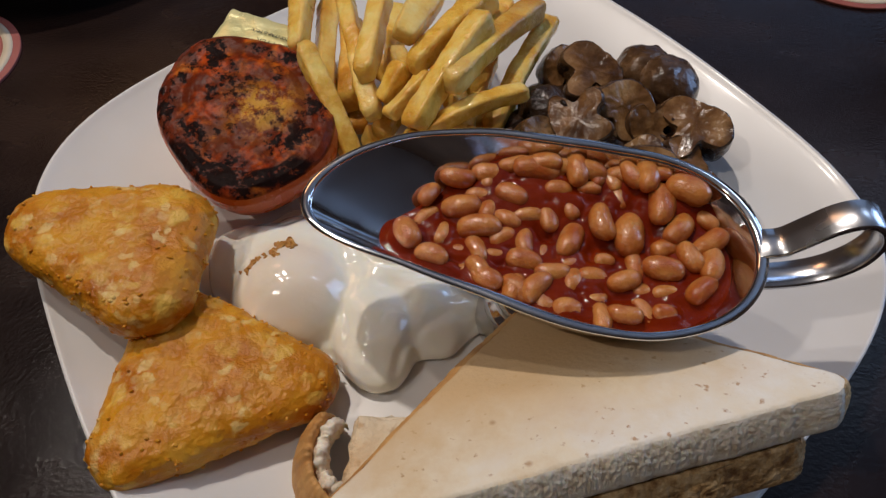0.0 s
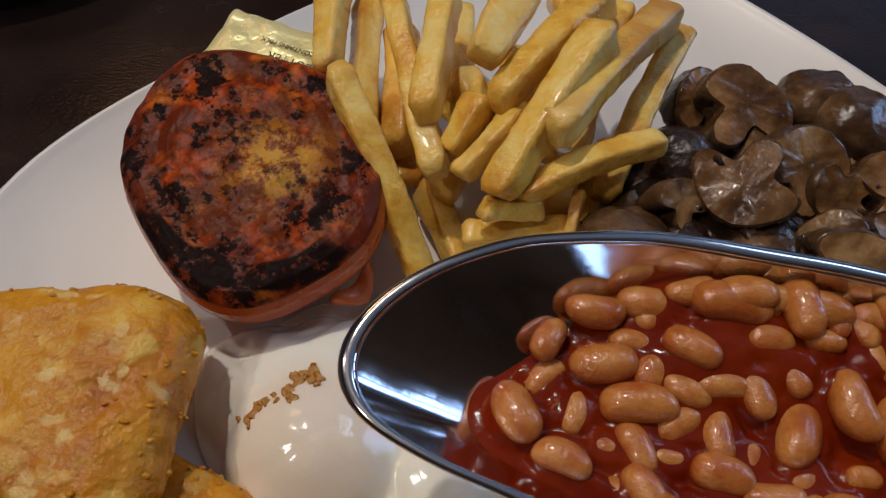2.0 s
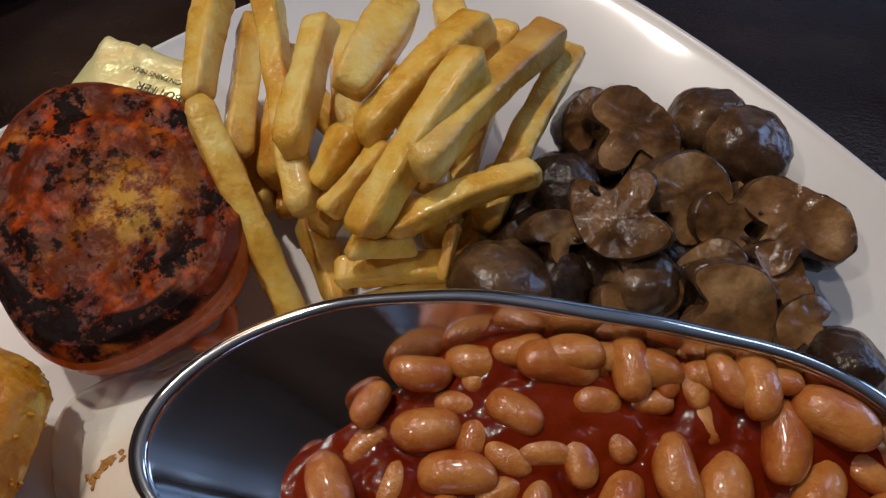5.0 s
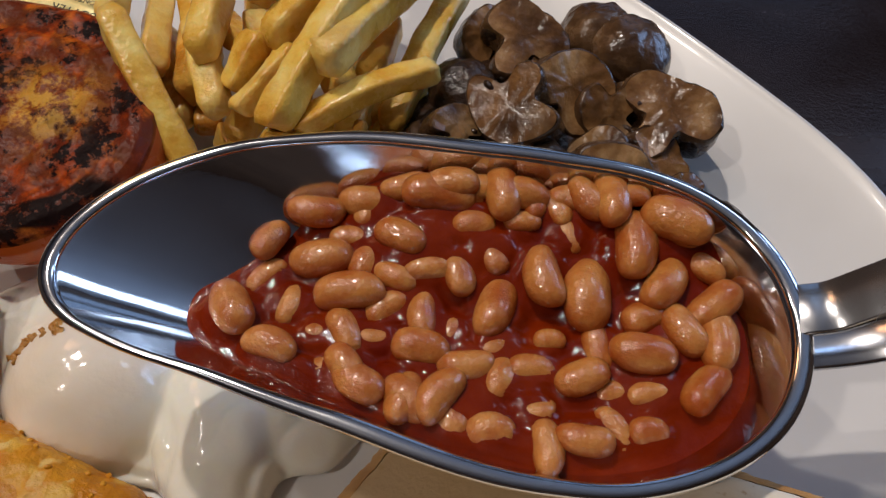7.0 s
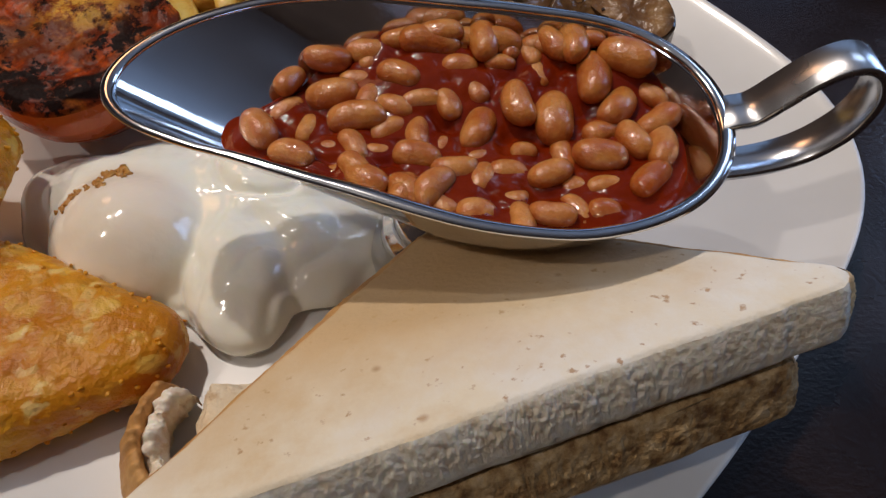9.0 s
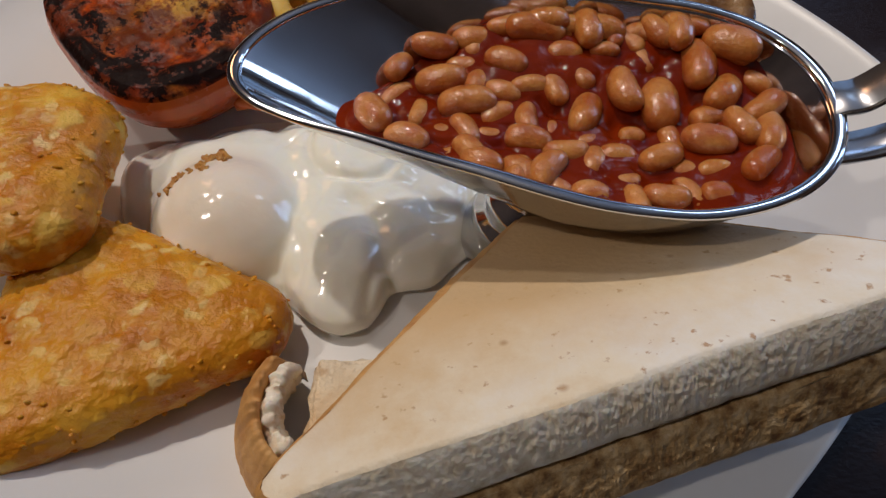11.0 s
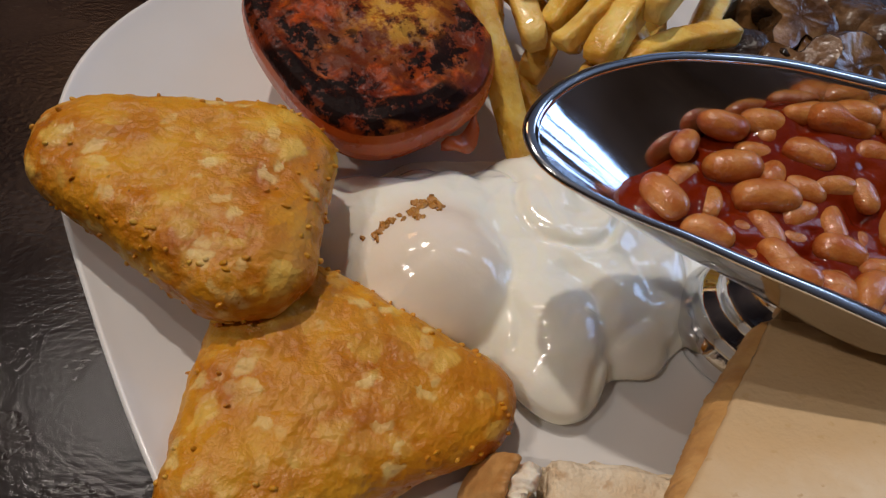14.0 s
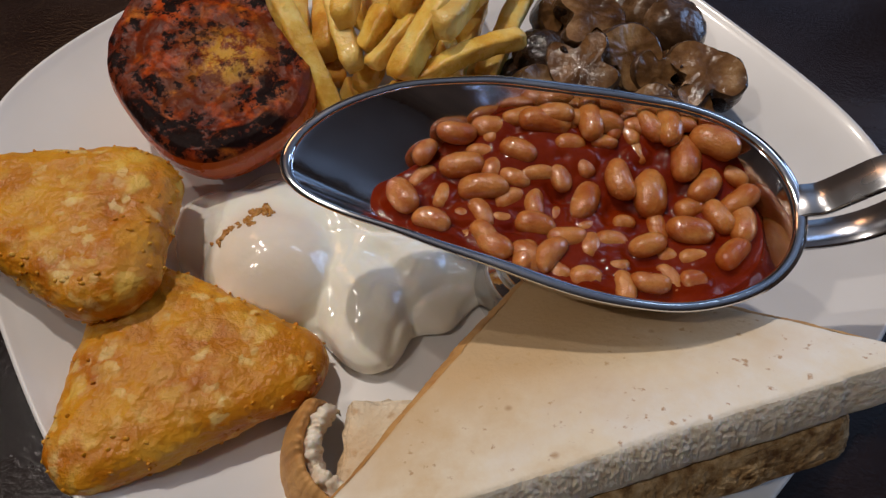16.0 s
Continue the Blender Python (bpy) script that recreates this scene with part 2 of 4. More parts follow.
INK = surface("dark_green_ink", [(0.3, (0.03, 0.035, 0.02)), (0.7, (0.05, 0.05, 0.03))], 40, 2, 0.6)
PLASTER = surface("dim_brown_wall", [(0.3, (0.09, 0.06, 0.045)), (0.7, (0.14, 0.095, 0.07))], 3, 5, 0.7, bump=0.2, bump_scale=20)
CEILING = surface("pale_ceiling", [(0.3, (0.72, 0.72, 0.72)), (0.7, (0.78, 0.78, 0.77))], 3, 4, 0.8)
FLOOR = surface("dark_carpet", [(0.3, (0.05, 0.03, 0.03)), (0.7, (0.08, 0.045, 0.04))], 20, 5, 0.9, bump=0.3)


# ---- builders ----
def mesh_of(name, bm, material, smooth=True):
    bm.normal_update()
    me = bpy.data.meshes.new(name)
    bm.to_mesh(me)
    bm.free()
    me.materials.append(material)
    if smooth:
        me.polygons.foreach_set("use_smooth", [True] * len(me.polygons))
    return me


def thing(name, place, label, category, group="", kind=""):
    ob = new(name)
    ob.location = place
    return tagged(ob, label, category, group, kind)


def part(name, bm, material, parent, label="", smooth=True):
    ob = new(name, mesh_of(name, bm, material, smooth))
    ob.parent = parent
    return tagged(ob, label)


def solo(name, bm, material, label, category, group="", kind="", place=(0, 0, 0), smooth=True):
    ob = new(name, mesh_of(name, bm, material, smooth))
    ob.location = place
    return tagged(ob, label, category, group, kind)


def rings(bm, loops, closed=True, cap_start=False, cap_end=False):
    """Skins a row of equal loops of places."""
    rows = [[bm.verts.new(p) for p in loop] for loop in loops]
    count = len(rows[0])
    for a, b in zip(rows, rows[1:]):
        for i in range(count if closed else count - 1):
            j = (i + 1) % count
            bm.faces.new((a[i], a[j], b[j], b[i]))
    if cap_start:
        bm.faces.new(rows[0][::-1])
    if cap_end:
        bm.faces.new(rows[-1])
    return rows


def tidy(bm, dist=1e-6):
    bmesh.ops.remove_doubles(bm, verts=bm.verts, dist=dist)
    bmesh.ops.recalc_face_normals(bm, faces=bm.faces)
    return bm


def rough_up(bm, amount, size, octaves=3, seed=0.0):
    """Moves the surface in and out by a fractal noise of that size."""
    bm.normal_update()
    for v in bm.verts:
        v.co += v.normal * amount * noise.fractal((v.co + Vector((seed, seed * 0.7, -seed))) / size, 0.6, 2.0, octaves)
    return bm


def box(sx, sy, sz, bevel=0.002, segments=2, at=(0, 0, 0)):
    bm = bmesh.new()
    bmesh.ops.create_cube(bm, size=1)
    bmesh.ops.scale(bm, vec=(sx, sy, sz), verts=bm.verts)
    if bevel:
        bmesh.ops.bevel(bm, geom=bm.edges, offset=bevel, segments=segments, affect="EDGES", profile=0.5)
    bmesh.ops.translate(bm, vec=at, verts=bm.verts)
    return bm


def lathe(profile, count=64, sx=1.0, sy=1.0):
    bm = bmesh.new()
    rings(bm, [[(r * sx * math.cos(a), r * sy * math.sin(a), z) for a in np.linspace(0, 2 * math.pi, count, endpoint=False)] for r, z in profile])
    return tidy(bm)


def blend(a, b, t):
    t = min(max(t, 0.0), 1.0)
    return a + (b - a) * t * t * (3 - 2 * t)


# ---- the room, plain and dim ----
def wall(name, size, place, material, label):
    return solo(name, box(*size, bevel=0.0), material, label, "wall", kind="structure", place=place, smooth=False)


solo("floor", box(4.4, 4.4, 0.1, 0.0), FLOOR, "dark carpeted floor", "floor", kind="structure", place=(0, 0, -0.8), smooth=False)
solo("ceiling", box(4.4, 4.4, 0.1, 0.0), CEILING, "dim ceiling over the table", "ceiling", kind="structure", place=(0, 0, 1.9), smooth=False)
wall("wall_north", (2.3, 0.1, 2.6), (-0.95, 2.05, 0.55), PLASTER, "dim brown wall")
wall("wall_north_low", (1.9, 0.1, 0.85), (1.15, 2.05, -0.325), PLASTER, "dim brown wall under the window")
wall("wall_north_high", (1.9, 0.1, 0.5), (1.15, 2.05, 1.6), PLASTER, "dim brown wall over the window")
wall("wall_north_side", (0.5, 0.1, 1.25), (1.85, 2.05, 0.725), PLASTER, "dim brown wall beside the window")
wall("wall_south", (4.2, 0.1, 2.6), (0, -2.05, 0.55), PLASTER, "dim brown wall")
wall("wall_west", (0.1, 4.2, 2.6), (-2.05, 0, 0.55), PLASTER, "dim brown wall")
wall("wall_east_low", (0.1, 4.0, 0.85), (2.05, 0, -0.325), PLASTER, "dim brown wall under the window")
wall("wall_east_high", (0.1, 4.0, 0.5), (2.05, 0, 1.6), PLASTER, "dim brown wall over the window")
wall("wall_east_side", (0.1, 2.35, 1.25), (2.05, -0.825, 0.725), PLASTER, "dim brown wall beside the window")
wall("wall_east_corner", (0.1, 0.45, 1.25), (2.05, 1.775, 0.725), PLASTER, "dim brown wall beside the window")


def window(name, place, wide, tall, turn, label):
    """An unseen frame added in a wall opening; its glazing bars break up reflections."""
    ob = thing(name, place, label, "window", kind="structure")
    for at in (-wide / 2 + 0.03, -wide / 6, wide / 6, wide / 2 - 0.03):
        part("upright_bar", box(0.05, 0.05, tall, 0.006, 2, (at, 0, 0)), FRAME, ob)
    for at in (-tall / 2 + 0.03, 0.12, tall / 2 - 0.03):
        part("cross_bar", box(wide, 0.044, 0.05, 0.006, 2, (0, 0, at)), FRAME, ob)
    ob.rotation_euler = (0, 0, turn)


FRAME = surface("dark_painted_frame", [(0.3, (0.03, 0.028, 0.025)), (0.7, (0.05, 0.045, 0.04))], 30, 4, 0.4)
window("window_1", (1.9, 0.95, 0.725), 1.2, 1.25, math.pi / 2, "unseen daylit window, dark glazing bars added to break up its reflection")
window("window_2", (0.9, 1.9, 0.725), 1.4, 1.25, 0.0, "unseen daylit window, dark glazing bars added to break up its reflection")

# ---- table ----
table = thing("table", (0, 0, 0), "dark brown varnished wooden table with worn gloss", "table")
part("tabletop", box(1.5, 1.1, 0.035, 0.006, 3, (0, 0.1, -0.0175)), TABLE, table)
for sx in (-0.66, 0.66):
    for sy in (-0.36, 0.56):
        part("leg", box(0.06, 0.06, 0.712, 0.004, 2, (sx, sy, -0.392)), TABLE, table)


# ---- plate ----
PLATE_X, PLATE_Y, PLATE_R, PLATE_TURN = 0.023, 1.05, 3.15, radians(-4.5)


def plate():
    prof = [(s, 0.335 * (max(0.0, s - 0.55) / 0.45) ** 2.2) for s in (0.0, 0.3, 0.55, 0.62, 0.68, 0.74, 0.79, 0.84, 0.88, 0.92, 0.95, 0.975, 0.99)]
    prof += [(0.997, 0.335), (1.002, 0.34), (1.007, 0.333), (1.008, 0.31), (0.99, 0.25), (0.94, 0.13), (0.85, 0.02), (0.74, -0.08), (0.62, -0.13), (0.6, -0.23), (0.57, -0.24), (0.55, -0.22), (0.53, -0.12), (0.0, -0.11)]
    loops = []
    for s, z in prof:
        loop = []
        for a in np.linspace(0, 2 * math.pi, 160, endpoint=False):
            k = min(1.0, s * s + 0.15)
            r = PLATE_R * s * (1 + k * (0.069 * math.cos(4 * (a - PLATE_TURN)) + 0.008 * math.cos(8 * (a - PLATE_TURN)) - 0.025 * math.cos(2 * a)))
            loop.append(Vector((r * math.cos(a), r * math.sin(a), z)) * U)
        loops.append(loop)
    bm = bmesh.new()
    rings(bm, loops)
    return solo("plate", tidy(bm), PORCELAIN, "white rounded square porcelain dinner plate with a raised rim", "plate", place=W(PLATE_X, PLATE_Y))


plate()


# ---- hash browns ----
def triangle_far(p, corners):
    """Signed distance from a triangle's edge, negative inside."""
    best, inside = 1e9, True
    for a, b in zip(corners, corners[1:] + corners[:1]):
        a, b = Vector(a), Vector(b)
        e, w = b - a, p - a
        h = min(max(w.dot(e) / e.dot(e), 0), 1)
        best = min(best, (w - e * h).length)
        inside &= e.x * w.y - e.y * w.x > 0
    return -best if inside else best


def hash_brown(corners, round_by, thick, middle, tilt, seed, label):
    """A rounded triangle pillow of fried crumb. Corners run anticlockwise, in the plan's units."""
    centre = sum((Vector(c) for c in corners), Vector((0, 0))) / 3
    sides = [(Vector(corners[k - 2]) - Vector(corners[k - 1])).length for k in range(3)]
    heart = sum((Vector(c) * w for c, w in zip(corners, sides)), Vector((0, 0))) / sum(sides)
    inner = [heart + (Vector(c) - heart) * (1 + round_by / triangle_far(heart, corners)) for c in corners]
    count, steps = 260, 44
    edge = []
    for a in np.linspace(0, 2 * math.pi, count, endpoint=False):
        way, lo, hi = Vector((math.cos(a), math.sin(a))), 0.0, 3.0
        for _ in range(22):
            mid = (lo + hi) / 2
            if triangle_far(centre + way * mid, inner) < round_by:
                lo = mid
            else:
                hi = mid
        edge.append(way * lo)
    loops = []
    for side in (1, -1):
        run = [math.sin(q * math.pi / 2 / steps) ** 0.7 for q in range(steps + 1)]
        for s in run if side > 0 else run[::-1]:
            z = side * thick / 2 * max(0.0, 1 - s ** 5) ** 0.45
            loops.append([Vector((e.x * s, e.y * s, z)) * U for e in edge])
    bm = bmesh.new()
    rings(bm, loops)
    tidy(bm, 2e-6)
    bmesh.ops.remove_doubles(bm, verts=[v for v in bm.verts if v.co.xy.length < 0.016], dist=0.0006)
    rough_up(bm, 0.0009, 0.012, 2, seed)
    rough_up(bm, 0.00034, 0.0032, 3, seed + 4)
    pick = random.Random(int(seed))
    bm.verts.ensure_lookup_table()
    spots = [v.co.copy() for v in pick.sample(bm.verts[:], 1500) if abs(v.co.z) < 0.46 * thick * U]
    ob = thing("hash_brown", W(centre.x, centre.y, middle), label, "hash brown", "hash browns")
    part("fried_body", bm, CRUMB, ob)
    crumbs = bmesh.new()
    for p in spots[:130]:
        m = Matrix.Translation(p * 1.004) @ Euler((pick.uniform(0, 3), pick.uniform(0, 3), 0)).to_matrix().to_4x4() @ Matrix.Diagonal((pick.uniform(0.5, 1.4), pick.uniform(0.4, 0.9), pick.uniform(0.4, 0.8), 1))
        bmesh.ops.create_icosphere(crumbs, subdivisions=2, radius=0.0009, matrix=m)
    tagged(part("crumb_coating", crumbs, CRUMB, ob), kind="stuff")
    ob.rotation_euler = [radians(v) for v in tilt]
    return ob


hash_brown([(-2.08, -1.52), (-0.27, -0.52), (-2.06, 0.25)], 0.26, 0.4, 0.27, (-2, 4, 0), 1.0, "golden triangular hash brown lying flat on the plate")
hash_brown([(-3.7, 0.54), (-1.6, -0.67), (-1.62, 0.83)], 0.32, 0.42, 0.6, (0, 3, 0), 7.0, "golden triangular hash brown resting on another one")

# ---- tomato ----


def tomato():
    count, turn = 220, radians(125)
    prof = [(0.0, 0.7), (0.15, 0.705), (0.3, 0.7), (0.42, 0.69), (0.52, 0.7), (0.6, 0.695), (0.68, 0.675), (0.74, 0.675), (0.82, 0.685), (0.9, 0.675), (0.96, 0.64), (1.0, 0.57),
            (1.0, 0.47), (0.93, 0.33), (0.8, 0.18), (0.64, 0.06), (0.5, 0.012), (0.3, 0.0), (0.0, 0.0)]
    fine = []
    for (r0, z0), (r1, z1) in zip(prof, prof[1:]):
        for q in range(8):
            fine.append((r0 + (r1 - r0) * q / 8, z0 + (z1 - z0) * q / 8))
    fine.append(prof[-1])
    loops = []
    for r, z in fine:
        loop = []
        for a in np.linspace(0, 2 * math.pi, count, endpoint=False):
            w = 1 + 0.035 * math.sin(3 * a + 0.6) + 0.025 * math.sin(5 * a + 2)
            loop.append(Vector((0.86 * r * w * math.cos(a), 0.68 * r * w * math.sin(a), z)) * U)
        loops.append(loop)
    ob = thing("tomato_half", W(-1.61, 1.65, 0.1), "grilled tomato half with a blackened cut face", "tomato")
    split = 83
    for name, some, material in (("cut_face", loops[:split + 1], TOMATO), ("skin", loops[split:], TOMATO_SKIN)):
        bm = bmesh.new()
        rings(bm, some)
        tidy(bm)
        bm.normal_update()
        for v in bm.verts:
            k = min(1.0, max(0.0, (v.co.z / U - 0.6) / 0.04))
            v.co.z += k * 0.0009 * noise.fractal(v.co / 0.01, 0.6, 2.0, 2)
        part(name, bm, material, ob)
    # a flap of skin peeling off beside the chips
    bm = bmesh.new()
    flap = []
    for q in range(12):
        f = q / 11
        a = radians(-178 + 26 * f)
        flap.append([Vector(((0.84 + 0.05 * k * math.sin(f * math.pi)) * math.cos(a), (0.66 + 0.05 * k * math.sin(f * math.pi)) * math.sin(a), 0.42 - 0.035 * k + 0.03 * math.sin(f * 9))) * U for k in range(3)])
    rings(bm, flap, closed=False)
    rough_up(bm, 0.0006, 0.004, 3, 2.0)
    bmesh.ops.solidify(bm, geom=bm.faces[:], thickness=0.0006)
    part("peeling_skin", bm, TOMATO_SKIN, ob)
    ob.rotation_euler = (Matrix.Rotation(radians(8), 3, "X") @ Matrix.Rotation(turn, 3, "Z")).to_euler()
    ob.scale = (1.03, 1.03, 1.0)
    return ob


TOMATO_SKIN = surface("tomato_skin", [(0.3, (0.36, 0.045, 0.008)), (0.7, (0.54, 0.12, 0.022))], 50, 5, 0.2, 0.35, bump=0.25, bump_scale=200, sss=0.15, sss_radius=(0.005, 0.0015, 0.0006))


def tomato_skin():
    m = surface("grilled_tomato", [(0.3, (0.36, 0.028, 0.004)), (0.5, (0.52, 0.08, 0.008)), (0.68, (0.66, 0.21, 0.02))], 60, 6, 0.28, 0.42, bump=0.4, bump_scale=320, sss=0.12,
                sss_radius=(0.005, 0.0015, 0.0006))
    n, l = m.node_tree.nodes, m.node_tree.links
    b = n["Principled BSDF"]
    base = b.inputs["Base Color"].links[0].from_socket
    co = n.new("ShaderNodeTexCoord")
    sep = n.new("ShaderNodeSeparateXYZ")
    l.new(co.outputs["Object"], sep.inputs[0])

    def maths(op, a, c=None, clamp=False):
        k = n.new("ShaderNodeMath")
        k.operation, k.use_clamp = op, clamp
        for i, v in enumerate((a, c)):
            if v is None:
                continue
            if isinstance(v, (int, float)):
                k.inputs[i].default_value = v
            else:
                l.new(v, k.inputs[i])
        return k.outputs[0]

    def spread(v, lo, hi):
        r = n.new("ShaderNodeMapRange")
        r.interpolation_type = "SMOOTHSTEP"
        r.inputs["From Min"].default_value, r.inputs["From Max"].default_value = lo, hi
        l.new(v, r.inputs["Value"])
        return r.outputs[0]

    def cloud(scale, detail=6):
        t = n.new("ShaderNodeTexNoise")
        t.inputs["Scale"].default_value, t.inputs["Detail"].default_value, t.inputs["Roughness"].default_value = scale, detail, 0.7
        l.new(co.outputs["Object"], t.inputs["Vector"])
        return t.outputs["Fac"]

    def mixed(fac, a, colour):
        k = n.new("ShaderNodeMixRGB")
        l.new(fac, k.inputs["Fac"])
        l.new(a, k.inputs["Color1"])
        k.inputs["Color2"].default_value = (*colour, 1)
        return k.outputs["Color"]

    x, y, z = sep.outputs
    top = spread(z, 0.0285, 0.032)
    # pale core and its veins
    cx, cy = maths("SUBTRACT", x, -0.006), maths("SUBTRACT", y, -0.006)
    far = maths("SQRT", maths("ADD", maths("MULTIPLY", cx, cx), maths("MULTIPLY", cy, cy)))
    core = maths("MULTIPLY", maths("SUBTRACT", 1.0, spread(far, 0.004, 0.021)), spread(cloud(150), 0.4, 0.56))
    colour = mixed(maths("MULTIPLY", maths("MULTIPLY", core, top), 0.85), base, (0.78, 0.44, 0.06))
    # browned film, then black char
    blotch = cloud(48, 3)
    film = maths("MULTIPLY", spread(maths("ADD", maths("MULTIPLY", blotch, 0.55), maths("MULTIPLY", cloud(160), 0.45)), 0.36, 0.5), top)
    film = maths("MULTIPLY", film, maths("SUBTRACT", 1.0, maths("MULTIPLY", core, 0.75)))
    colour = mixed(maths("MULTIPLY", film, 0.88), colour, (0.075, 0.012, 0.005))
    char = spread(maths("ADD", maths("MULTIPLY", cloud(80, 8), 0.72), maths("MULTIPLY", cloud(360), 0.36)), 0.555, 0.595)
    char = maths("MULTIPLY", char, maths("SUBTRACT", 1.0, maths("MULTIPLY", core, 0.8)))
    rx = maths("DIVIDE", x, 0.043)
    ry = maths("DIVIDE", y, 0.034)
    toward = maths("ADD", maths("MULTIPLY", rx, -0.82), maths("MULTIPLY", ry, 0.57))
    rr = maths("SQRT", maths("ADD", maths("MULTIPLY", rx, rx), maths("MULTIPLY", ry, ry)))
    band = maths("MULTIPLY", maths("MULTIPLY", spread(rr, 0.74, 0.77), maths("SUBTRACT", 1.0, spread(rr, 0.92, 0.95))), spread(toward, 0.45, 0.56))
    band = maths("MULTIPLY", band, spread(cloud(220), 0.36, 0.46))
    char = maths("MULTIPLY", maths("MAXIMUM", char, band), top)
    colour = mixed(char, colour, (0.012, 0.005, 0.004))
    l.new(colour, b.inputs["Base Color"])
    l.new(maths("SUBTRACT", 0.14, maths("MULTIPLY", char, 0.08)), b.inputs["Specular IOR Level"])
    sheen = b.inputs["Roughness"].links[0].from_socket
    l.new(maths("MAXIMUM", sheen, maths("MULTIPLY", char, 0.5)), b.inputs["Roughness"])
    return m


TOMATO = tomato_skin()
tomato()


# ---- egg ----
def egg():
    # domes of the set white: middle, half-widths, turn, height
    domes = [(-0.6, 0.45, 1.22, 0.76, 0, 0.12, 0.5), (-1.06, 0.2, 0.5, 0.46, -15, 0.47, 0.55), (-1.12, 0.5, 0.62, 0.5, 10, 0.36, 0.6), (-0.42, 0.62, 0.6, 0.62, -10, 0.31, 0.4), (-0.44, 0.0, 0.33, 0.56, 14, 0.31, 0.4),
             (0.02, 0.44, 0.38, 0.62, 0, 0.2, 0.35), (-1.42, 0.55, 0.42, 0.4, 0, 0.25, 0.5), (-0.8, -0.02, 0.3, 0.22, -30, 0.14, 0.5), (-0.1, 0.2, 0.3, 0.5, 30, 0.24, 0.4)]

    def height(x, y):
        total, power = 0.0, 11.0
        for cx, cy, rx, ry, turn, h, blunt in domes:
            c, s = math.cos(radians(turn)), math.sin(radians(turn))
            u, v = ((x - cx) * c + (y - cy) * s) / rx, (-(x - cx) * s + (y - cy) * c) / ry
            d = 1 - u * u - v * v
            if d > 0:
                total += (h * d ** blunt) ** power
        return total ** (1 / power)

    global egg_height
    egg_height = height
    centre, count, steps = Vector((-0.62, 0.42)), 240, 80
    edge = []
    for a in np.linspace(0, 2 * math.pi, count, endpoint=False):
        r = 2.0
        while r > 0.05 and height(centre.x + r * math.cos(a), centre.y + r * math.sin(a)) < 0.02:
            r -= 0.01
        edge.append(r)
    edge = [sum(edge[(i + k) % count] for k in range(-3, 4)) / 7 for i in range(count)]
    loops = []
    for q in range(steps + 1):
        s = (q / steps) ** 0.8
        loop = []
        for a, r in zip(np.linspace(0, 2 * math.pi, count, endpoint=False), edge):
            x, y = centre.x + s * r * math.cos(a), centre.y + s * r * math.sin(a)
            z = max(height(x, y), 0.06) * (1 if s < 0.97 else 1 - (s - 0.97) / 0.03 * 0.5)
            calm = 0.12 + 0.88 * min(1.0, math.hypot(x + 1.06, y - 0.2) / 0.62) ** 3
            z += calm * (0.035 * noise.fractal(Vector((x * 3, y * 3, 1)), 0.5, 2, 2) + 0.005 * noise.fractal(Vector((x * 7, y * 7, 5)), 0.7, 2, 3)
                         - 0.032 * math.exp(-(noise.noise(Vector((x * 1.6 + 4, y * 1.3, 2))) / 0.07) ** 2) - 0.008 * math.exp(-(noise.noise(Vector((x * 3.1, y * 2.4 + 9, 6))) / 0.06) ** 2))
            loop.append(Vector((x - centre.x, y - centre.y, z)) * U)
        loops.append(loop)
    loops.append([Vector((p.x * 0.985, p.y * 0.985, 0.0)) for p in loops[-1]])
    loops.append([Vector((0, 0, 0)) for p in loops[-1]])
    bm = bmesh.new()
    rings(bm, loops)
    tidy(bm)
    for _ in range(2):
        bmesh.ops.smooth_vert(bm, verts=bm.verts, factor=0.5, use_axis_x=True, use_axis_y=True, use_axis_z=True)
    return solo("poached_egg", bm, WHITE, "soft poached egg with glossy white over the yolk", "egg", place=W(centre.x, centre.y, 0.01))


def peach_yolk():
    """The yolk shows peach through the thin white over it."""
    n, l = WHITE.node_tree.nodes, WHITE.node_tree.links
    b = n["Principled BSDF"]
    base = b.inputs["Base Color"].links[0].from_socket
    co, far, fade, mix = n.new("ShaderNodeTexCoord"), n.new("ShaderNodeVectorMath"), n.new("ShaderNodeMapRange"), n.new("ShaderNodeMixRGB")
    far.operation = "DISTANCE"
    far.inputs[1].default_value = (-0.44 * U, -0.22 * U, 0.34 * U)
    l.new(co.outputs["Object"], far.inputs[0])
    fade.interpolation_type = "SMOOTHSTEP"
    fade.inputs["From Min"].default_value, fade.inputs["From Max"].default_value = 0.012, 0.024
    fade.inputs["To Min"].default_value, fade.inputs["To Max"].default_value = 0.55, 0.0
    l.new(far.outputs["Value"], fade.inputs["Value"])
    l.new(fade.outputs[0], mix.inputs["Fac"])
    l.new(base, mix.inputs["Color1"])
    mix.inputs["Color2"].default_value = (0.84, 0.66, 0.5, 1)
    l.new(mix.outputs["Color"], b.inputs["Base Color"])


peach_yolk()
egg()

# ---- sauce boat ----
RIM_Z, DEEP, BASIN = 1.3, 0.62, Vector((0.72, 0.08))


def rim(a):
    c, s = math.cos(a), math.sin(a)
    x = 0.585 + 1.335 * c
    half = s * (0.6 + 0.16 * c + 0.11 * c * c)
    mid = float(np.interp(x, [-0.75, -0.5, -0.15, 0.35, 0.8, 1.2, 1.95], [0.19, 0.23, 0.25, 0.19, 0.08, 0.02, 0.0]))
    return Vector((x, mid + half))


